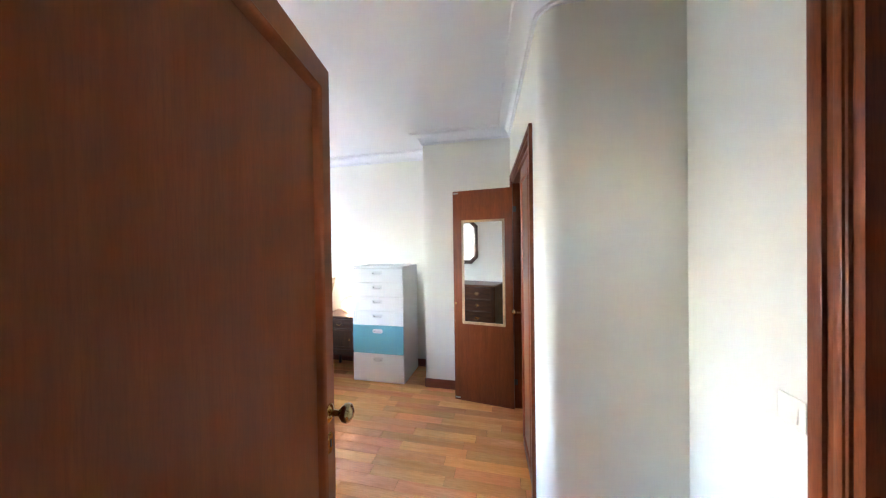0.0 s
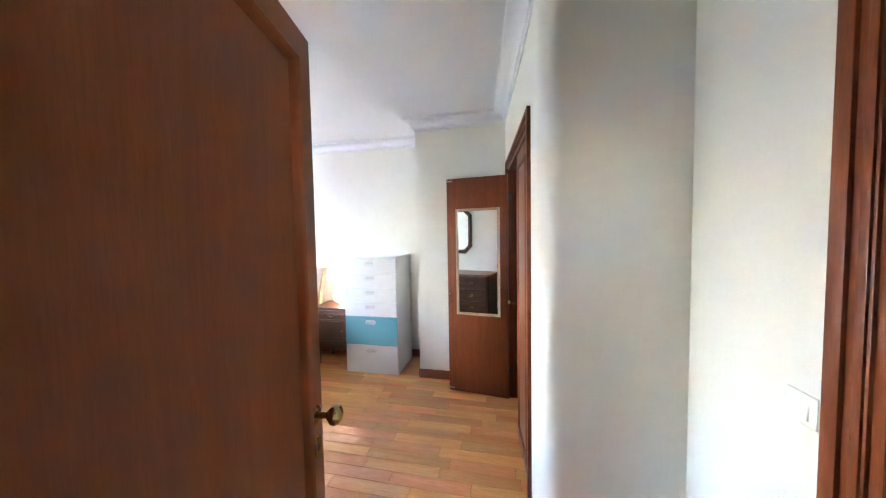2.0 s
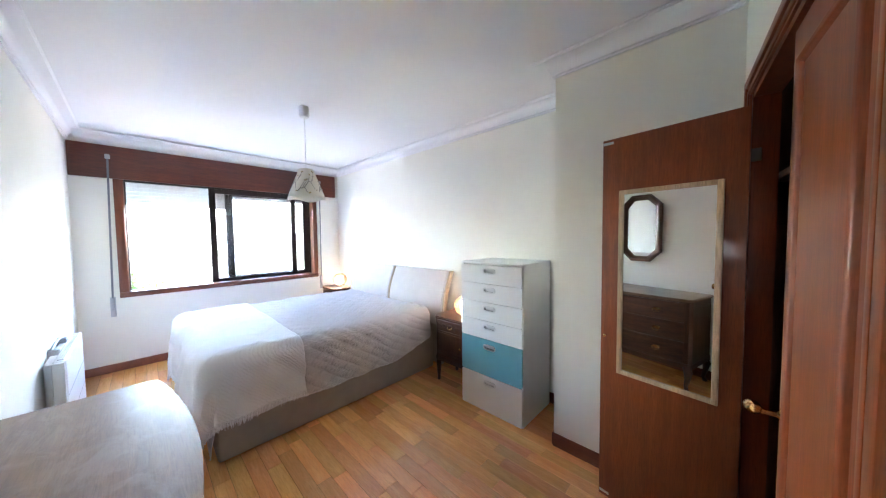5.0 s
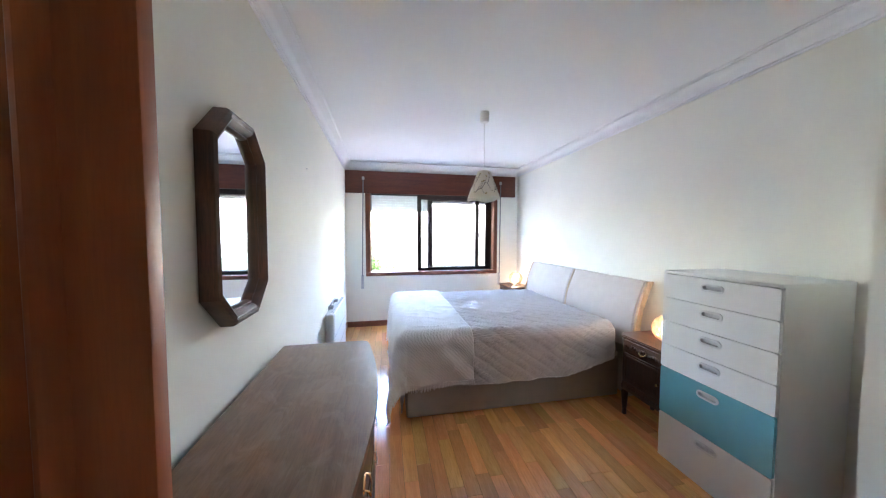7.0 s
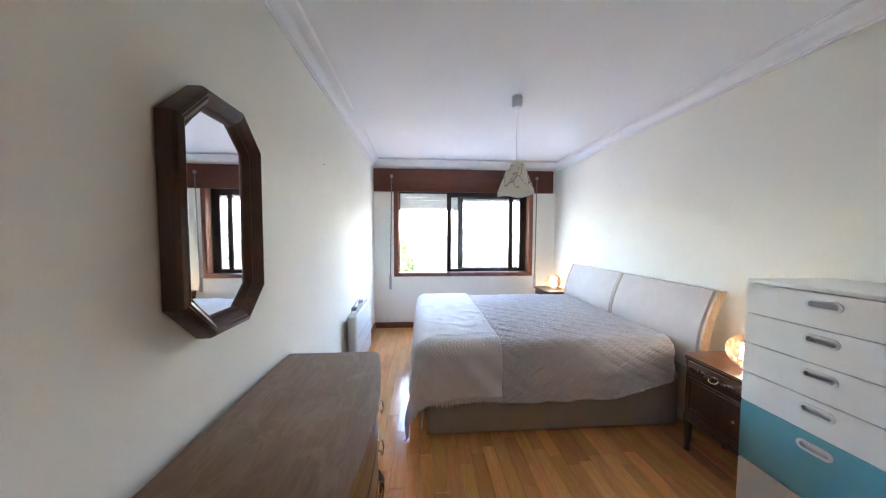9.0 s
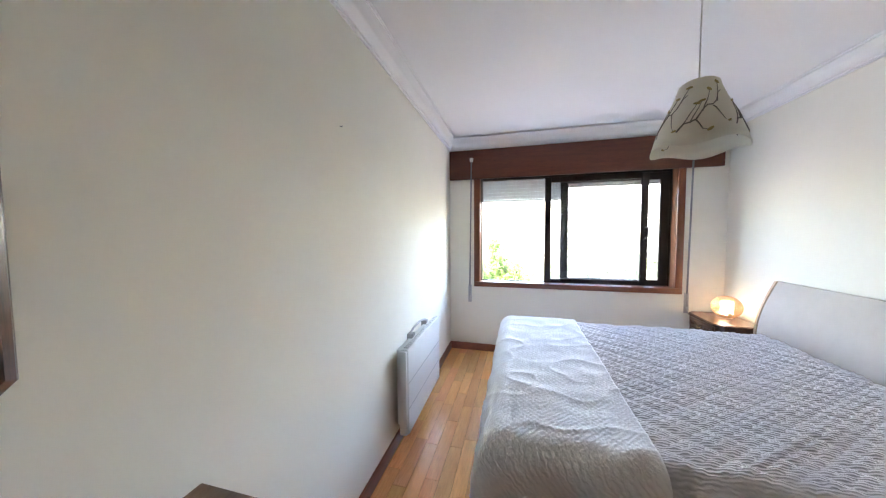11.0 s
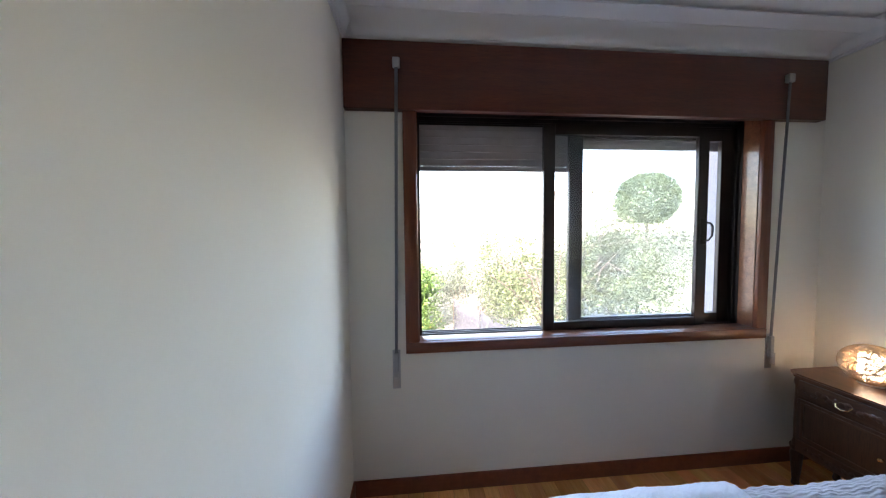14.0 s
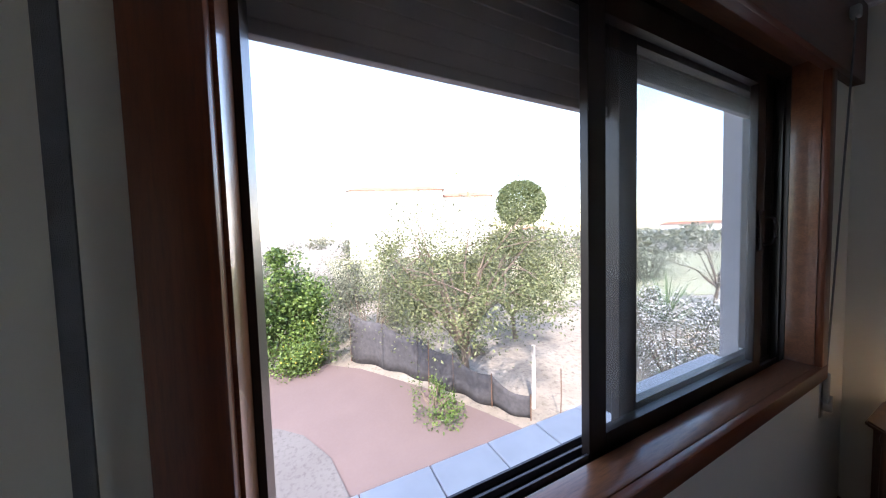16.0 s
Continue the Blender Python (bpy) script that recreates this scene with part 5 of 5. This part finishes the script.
def tree(at, height, spread, seed, mat_, label, n_limbs=7, n_leaves=7000, size=0.085, trunk=0.10, gap=0.5, low=0.28, name="tree", cat="tree"):
    rng = random.Random(seed)
    t = thing(name, at, label, cat)
    bm = bmesh.new()
    fork = height * low
    lean = Vector((rng.uniform(-0.1, 0.1), rng.uniform(-0.1, 0.1), 0)) * height
    tube(bm, [(0, 0, -0.05), lean * 0.2 + Vector((0, 0, fork * 0.5)), lean * 0.45 + Vector((0, 0, fork))], [trunk * 1.25, trunk, trunk * 0.85], 9)
    tips = []
    start = lean * 0.45 + Vector((0, 0, fork))
    for i in range(n_limbs):
        a = 2 * math.pi * (i + rng.uniform(-0.3, 0.3)) / n_limbs
        up = rng.uniform(0.35, 1.0)
        end = start + Vector((math.cos(a) * spread * (1.15 - 0.7 * up), math.sin(a) * spread * (1.15 - 0.7 * up), (height - fork) * up * 0.92))
        mid = start.lerp(end, 0.45) + Vector((rng.uniform(-0.2, 0.2), rng.uniform(-0.2, 0.2), 0.12 * height * up))
        tube(bm, [start - Vector((0, 0, 0.05)), start.lerp(mid, 0.5) + Vector((rng.uniform(-0.08, 0.08), rng.uniform(-0.08, 0.08), 0)), mid, end], [trunk * 0.6, trunk * 0.45, trunk * 0.32, trunk * 0.08], 6)
        tips += [(mid, 0.6), (mid.lerp(end, 0.6), 0.8), (end, 1.0)]
        for k in range(4):
            b0 = mid.lerp(end, rng.uniform(0.0, 0.8))
            b1 = b0 + Vector((rng.gauss(0, 1), rng.gauss(0, 1), rng.gauss(0.1, 0.7))).normalized() * spread * rng.uniform(0.25, 0.5)
            tube(bm, [b0, b0.lerp(b1, 0.5) + Vector((0, 0, 0.05)), b1], [trunk * 0.18, trunk * 0.12, trunk * 0.04], 4)
            tips += [(b0.lerp(b1, 0.6), 0.7), (b1, 0.8)]
    part("trunk", bm, M_BARK, t, "brown branching trunk")
    seeds = []
    R = spread * 0.30
    while len(seeds) < n_leaves:
        c, g = rng.choice(tips)
        p = c + Vector((rng.gauss(0, 1), rng.gauss(0, 1), rng.gauss(0, 0.8))) * R * g * 0.55
        if noise.noise(p * (2.2 / max(0.6, spread)) * 1.6 + Vector((seed, 0, 0))) > gap - 0.75 and p.z > 0.02:
            seeds.append(p)
    crown("crown", seeds, size, 0.30, mat_, t, seed + 1)
    return t


def bush(at, rx, ry, h, seed, mat_, label, n=6000, size=0.08, name="bush", flowers=None, nf=300, aspect=0.3):
    rng = random.Random(seed)
    t = thing(name, at, label, "bush")
    bm = bmesh.new()
    blobs = []
    for i in range(16):
        a, r = rng.uniform(0, 2 * math.pi), math.sqrt(rng.random())
        top = Vector((math.cos(a) * rx * r * 0.8, math.sin(a) * ry * r * 0.8, h * rng.uniform(0.35, 0.95) * (1 - 0.35 * r)))
        tube(bm, [(top.x * 0.2, top.y * 0.2, -0.03), (top.x * 0.6, top.y * 0.6, top.z * 0.6), tuple(top)], [0.035, 0.022, 0.006], 5)
        blobs.append((top, rng.uniform(0.14, 0.40) * min(rx, ry, h)))
        blobs.append((Vector((top.x, top.y, top.z * 0.5)), rng.uniform(0.25, 0.4) * min(rx, ry, h)))
    part("stem", bm, M_BARK, t)
    seeds = []
    while len(seeds) < n:
        c, r = rng.choice(blobs)
        d = Vector((rng.gauss(0, 1), rng.gauss(0, 1), rng.gauss(0, 1))).normalized()
        p = c + d * r * rng.uniform(0.45, 1.15)
        if p.z > 0.03:
            seeds.append(p)
    crown("foliage", seeds, size, aspect, mat_, t, seed + 1)
    if flowers:
        fl = []
        for p in rng.sample(seeds, nf):
            fl.append(p * 1.03)
        crown("blossom", fl, size * 0.6, 0.5, flowers[0], t, seed + 2, flowers[1])
    return t


# near planting
bush((-17.6, -0.2, GZ), 2.2, 2.6, 4.6, 31, M_LEAF_BRIGHT, "tall bright green leafy bush beside the terrace", 12000, 0.13, aspect=0.4)
bush((-15.9, 1.0, GZ), 1.3, 1.9, 1.5, 32, M_LEAF_BRIGHT, "low green bush with yellow flowers", 6000, 0.10, flowers=(M_FLOWER_Y, "yellow flowers"), nf=160)
bush((-16.9, 3.6, GZ), 2.6, 2.6, 5.3, 33, M_LEAF_OLIVE, "tall grey-green bush behind the netting", 19000, 0.072)
grey_bush = bush((-18.6, 6.6, GZ), 3.0, 2.9, 5.8, 34, M_LEAF_OLIVE, "tall olive-green bush in the garden", 19000, 0.072)
bush((-22.0, 9.5, GZ), 3.4, 3.2, 4.4, 35, M_LEAF_OLIVE, "grey-green bush in the garden", 8000, 0.09)
tree((-11.6, 5.3, GZ), 5.5, 3.5, 47, M_LEAF_LEMON, "citrus tree with thin yellow-green leaves", 13, 25000, 0.074, 0.11, 0.74, 0.22)
tree((-14.2, 9.2, GZ), 4.4, 3.0, 42, M_LEAF_LEMON, "smaller citrus tree on the bare earth", 11, 19000, 0.080, 0.08, 0.66, 0.25)
tree((-17.5, 9.6, GZ), 4.2, 2.4, 43, M_LEAF_OLIVE, "olive tree in the garden", 9, 15000, 0.080, 0.10, 0.6, 0.3)
tree((-15.0, 15.5, GZ), 4.3, 2.6, 44, M_LEAF_OLIVE, "half-bare fruit tree in the garden", 9, 2600, 0.080, 0.09, 0.6, 0.25)
tree((-12.5, 22.0, GZ), 4.6, 3.0, 46, M_LEAF_OLIVE, "half-bare fruit tree in the garden", 11, 1500, 0.090, 0.09, 0.6, 0.25)
tree((-18.0, 19.0, GZ), 4.2, 2.8, 48, M_LEAF_OLIVE, "half-bare fruit tree in the garden", 11, 1300, 0.090, 0.09, 0.6, 0.25)
tree((-22.0, 21.0, GZ), 4.4, 2.8, 45, M_LEAF_OLIVE, "half-bare fruit tree in the garden", 9, 3000, 0.090, 0.09, 0.6, 0.25)
bush((-9.2, 11.2, GZ), 1.8, 1.9, 4.0, 51, M_LEAF_OLIVE, "shrub covered in white blossom", 7500, 0.080, flowers=(M_FLOWER_W, "white blossom"), nf=5200)
bush((-7.0, 13.5, GZ), 1.8, 1.8, 2.2, 52, M_LEAF_LEMON, "rounded green garden shrub beside the yucca", 5000, 0.09)
bush((-13.8, 4.6, GZ), 0.5, 0.6, 1.3, 53, M_LEAF_LEMON, "small shrub beside the netting", 1500, 0.07)
bush((-11.2, 4.05, GZ), 1.3, 0.7, 0.9, 54, M_LEAF_BRIGHT, "trailing plant over the terrace edge", 1100, 0.07)
bush((-18.4, -3.4, GZ), 2.4, 2.6, 4.4, 36, M_LEAF_BRIGHT, "tall bright green leafy bush beside the terrace", 9000, 0.13, aspect=0.4)
bush((-13.6, 6.6, GZ), 0.8, 0.8, 0.8, 55, M_LEAF_OLIVE, "low dry weeds on the bare earth", 1500, 0.06)


tagged(grey_bush, group="grey-green garden bushes")
for x, y, a in ((-24, 0.5, 20), (-26, 5.0, 130), (-25, 13.5, 220), (-29, 10.5, 300), (-30, 19.0, 160), (-20.0, 29.0, 110), (-34, 28.0, 200), (-28, -3.0, 280), (-21.0, 25.0, 275)):
    copy_thing(grey_bush, pose(x, y, GZ - 0.6, 0, 0, a))


def yucca(at, n, ln, seed):
    rng = random.Random(seed)
    t = thing("yucca", at, "spiky green yucca plant", "yucca")
    for i in range(n):
        a, e = rng.uniform(0, 2 * math.pi), rng.uniform(0.15, 1.45)
        d = Vector((math.cos(a) * math.cos(e), math.sin(a) * math.cos(e), math.sin(e)))
        s = d.cross(Vector((0, 0, 1))).normalized()
        b = Vector((0, 0, 0.35))
        L = ln * rng.uniform(0.7, 1.1)
        bm = bmesh.new()
        p = [b - s * 0.02, b + s * 0.02, b + d * L * 0.55 + s * 0.028, b + d * L - Vector((0, 0, 0.10 * L)), b + d * L * 0.55 - s * 0.028, b + d * L * 0.5 - Vector((0, 0, 0.02))]
        v = [bm.verts.new(q) for q in p]
        bm.faces.new((v[0], v[1], v[2], v[5]))
        bm.faces.new((v[0], v[5], v[4]))
        bm.faces.new((v[5], v[2], v[3]))
        bm.faces.new((v[5], v[3], v[4]))
        part("blade", bm, M_BLADE, t)
    bm = bmesh.new()
    lathe(bm, [(0, 0), (0.10, 0), (0.09, 0.36), (0, 0.40)], 10)
    part("stump", bm, M_BARK, t)


yucca((-11.6, 15.4, GZ), 70, 2.7, 61)
yucca((-8.0, 8.4, GZ), 36, 1.1, 62)

# sagging dark netting on thin posts along the terrace
net = thing("netting_fence", (0, 0, GZ), "sagging black netting fence along the terrace", "fence")
line = [(-15.4, 2.6), (-14.2, 3.5), (-12.9, 4.3), (-11.7, 4.9), (-10.6, 5.45), (-9.7, 5.95)]
for k, ((ax, ay), (cx, cy)) in enumerate(zip(line, line[1:])):
    bm = bmesh.new()
    h0, h1 = 1.85 - 0.25 * k, 1.85 - 0.25 * (k + 1)
    n = 10
    rows = []
    for i in range(n + 1):
        s = i / n
        sag = 0.16 * math.sin(math.pi * s)
        x, y = ax + (cx - ax) * s, ay + (cy - ay) * s
        wob = 0.05 * math.sin(7 * s + k)
        rows.append([bm.verts.new((x + wob * (1 - j / 4), y - wob * (1 - j / 4), (h0 + (h1 - h0) * s - sag) * j / 4 + 0.01)) for j in range(5)])
    for a, b in zip(rows, rows[1:]):
        for j in range(4):
            bm.faces.new((a[j], b[j], b[j + 1], a[j + 1]))
    ob = part("net", bm, M_NET, net)
    so = ob.modifiers.new("thickness", "SOLIDIFY")
    so.thickness = 0.006
for k, (x, y) in enumerate(line):
    bm = bmesh.new()
    lathe(bm, [(0, 0), (0.016, 0), (0.014, 1.9 - 0.25 * k), (0, 1.91 - 0.25 * k)], 8, (x, y, 0))
    part("post", bm, M_RUST, net)
for (x, y, h, r, m_, lab) in ((-10.05, 6.35, 1.65, 0.055, M_POST, "pale weathered wooden post in the earth"), (-9.4, 6.6, 1.25, 0.014, M_RUST, "thin rusty rod in the earth"), (-12.0, 4.25, 1.55, 0.014, M_RUST, "thin rusty rod in the earth")):
    s = thing("garden_stake", (x, y, GZ), lab, "stake")
    bm = bmesh.new()
    tube(bm, [(0, 0, -0.05), (0.02, 0.01, h * 0.5), (0.0, 0.03, h)], [r, r * 0.95, r * 0.9], 8)
    part("shaft", bm, m_, s)

# distance
pine = thing("umbrella_pine", (-38.5, 30.5, GZ), "round clipped umbrella pine", "tree")
bm = bmesh.new()
tube(bm, [(0, 0, -0.1), (0.2, 0, 3.0), (0, 0.1, 7.0)], [0.35, 0.28, 0.2], 8)
part("trunk", bm, M_BARK, pine)
rng = random.Random(71)
sd = []
while len(sd) < 20000:
    d = Vector((rng.gauss(0, 1), rng.gauss(0, 1), rng.gauss(0, 1))).normalized()
    if d.z < -0.9:
        continue
    r = rng.uniform(0.80, 1.05) * (1 + 0.10 * noise.noise(d * 4.0))
    sd.append(Vector((d.x * 3.5 * r, d.y * 3.5 * r, 8.8 + d.z * 3.35 * r)))
crown("crown", sd, 0.27, 0.3, M_LEAF_PINE, pine, 72)


def far_house(at, w, d, h, rz, floors, label, tiled=True):
    t = thing("far_house", at, label, "house", rz=rz)
    part("wall", boxed(-w / 2, w / 2, -d / 2, d / 2, 0, h), M_FARWALL, t, smooth=False)
    bm = bmesh.new()
    e = 0.5
    b = [bm.verts.new(p) for p in ((-w / 2 - e, -d / 2 - e, h), (w / 2 + e, -d / 2 - e, h), (w / 2 + e, d / 2 + e, h), (-w / 2 - e, d / 2 + e, h), (-w / 2 + d * 0.3, 0, h + d * 0.16), (w / 2 - d * 0.3, 0, h + d * 0.16))]
    for f in ((0, 1, 5, 4), (1, 2, 5), (2, 3, 4, 5), (3, 0, 4), (3, 2, 1, 0)):
        bm.faces.new([b[i] for i in f])
    part("roof", bm, M_FARROOF, t, "low tiled roof", smooth=False)
    for f in range(floors):
        n = int(w / 3.2)
        for i in range(n):
            x = -w / 2 + (i + 0.5) * w / n
            z = 1.0 + f * 2.9
            win = part("window", boxed(x - 0.6, x + 0.6, -d / 2 - 0.05, -d / 2 + 0.05, z, z + 1.3), M_FARGLASS, t)
            part("sill", boxed(x - 0.7, x + 0.7, -d / 2 - 0.15, -d / 2, z - 0.1, z - 0.004), M_FARWALL, win)


far_house((-66, 20, GZ), 19, 9, 13.8, 70, 4, "large white apartment house behind the gardens")
far_house((-62, 34, GZ), 12, 9, 12.5, 60, 4, "white apartment house behind the gardens")
far_house((-95, 130, GZ), 16, 8, 6, 40, 2, "low far house under the hills")
far_house((-70, 150, GZ), 22, 8, 6, 30, 2, "low far house under the hills")
far_house((-120, 110, GZ), 14, 8, 6, 50, 2, "low far house under the hills")
rng = random.Random(81)
woods = thing("far_woods", (0, 0, GZ), "distant belt of trees on the horizon", "woods", kind="stuff")
sd = []
for i in range(150):
    a = radians(rng.uniform(92, 178))
    r = rng.uniform(70, 190)
    c = Vector((math.cos(a) * r, math.sin(a) * r, rng.uniform(1.0, 3.0)))
    if 0.15 < a - radians(140) < 0.45 and r < 75:
        continue
    w = rng.uniform(2.0, 5.0)
    for k in range(130):
        d = Vector((rng.gauss(0, 1), rng.gauss(0, 1), rng.gauss(0, 1))).normalized()
        p = c + Vector((d.x * w, d.y * w, d.z * w * 0.7)) * rng.uniform(0.5, 1.0)
        if p.z > 0:
            sd.append(p)
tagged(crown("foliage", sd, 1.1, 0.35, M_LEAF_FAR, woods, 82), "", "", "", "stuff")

# ---- floor boards ----
floor = setting("floor", boxed(-4.90, 1.70, -1.45, 4.00, -0.1, -0.010), M_JOINT, "glossy honey-brown strip parquet", "floor", False)
rng = random.Random(21)
BW = 0.0885
cells = []
y, r = -1.34, 0
while y < 3.76:
    x = -4.88 - rng.uniform(0.0, 0.5)
    while x < 1.6:
        ln = rng.choice((0.42, 0.50, 0.50, 0.58, 0.66))
        a, b = max(x, -4.88), min(x + ln, 1.6)
        x += ln
        if b - a < 0.03:
            continue
        mx, my = (a + b) / 2, y + BW / 2
        if my < 0.10 and not -1.2 < mx < 1.6:
            continue
        if my > 0.10 and b > 0.86 and a > 0.80:
            continue
        if my < 0.70 and my > 0.1 and mx < -0.55:
            continue
        cells.append((a, min(b, 0.86 if my > 0.1 else 1.6), y, y + BW))
    y += BW
near_walk = [c for c in cells if c[2] > 0.2 and (c[0] + c[1]) / 2 > -2.5 or (c[2] < 1.6 and c[2] > 0.7)]
near_walk = near_walk[:300]
chosen = set(near_walk)
shared = {}
for c in near_walk:
    ln = round(c[1] - c[0], 3)
    if ln not in shared:
        me = mesh_from(boxed(0.0006, ln - 0.0006, 0.0006, BW - 0.0006, -0.010, 0.0, bevel=0.0012, seg=1), "board", False)
        me.materials.append(M_BOARD)
        shared[ln] = me
    ob = new("board", shared[ln])
    ob.parent = floor
    ob.location = (c[0], c[2], 0.0)
verts, faces = [], []
for c in cells:
    if c in chosen:
        continue
    k = len(verts)
    e = 0.0010
    for (x, y2) in ((c[0], c[2]), (c[1], c[2]), (c[1], c[3]), (c[0], c[3])):
        sx, sy = (1 if x == c[0] else -1), (1 if y2 == c[2] else -1)
        verts.append((x + sx * 0.0006, y2 + sy * 0.0006, -0.010))
        verts.append((x + sx * 0.0006, y2 + sy * 0.0006, -e))
        verts.append((x + sx * (0.0006 + e), y2 + sy * (0.0006 + e), 0.0))
    for i in range(4):
        j = (i + 1) % 4
        for h in (0, 1):
            faces.append((k + 3 * i + h, k + 3 * j + h, k + 3 * j + h + 1, k + 3 * i + h + 1))
    faces.append((k + 2, k + 5, k + 8, k + 11))
me = bpy.data.meshes.new("boards")
me.from_pydata(verts, [], faces)
me.materials.append(M_BOARD)
rest = new("boards", me)
rest.parent = floor
tagged(rest, "", "", "", "stuff")
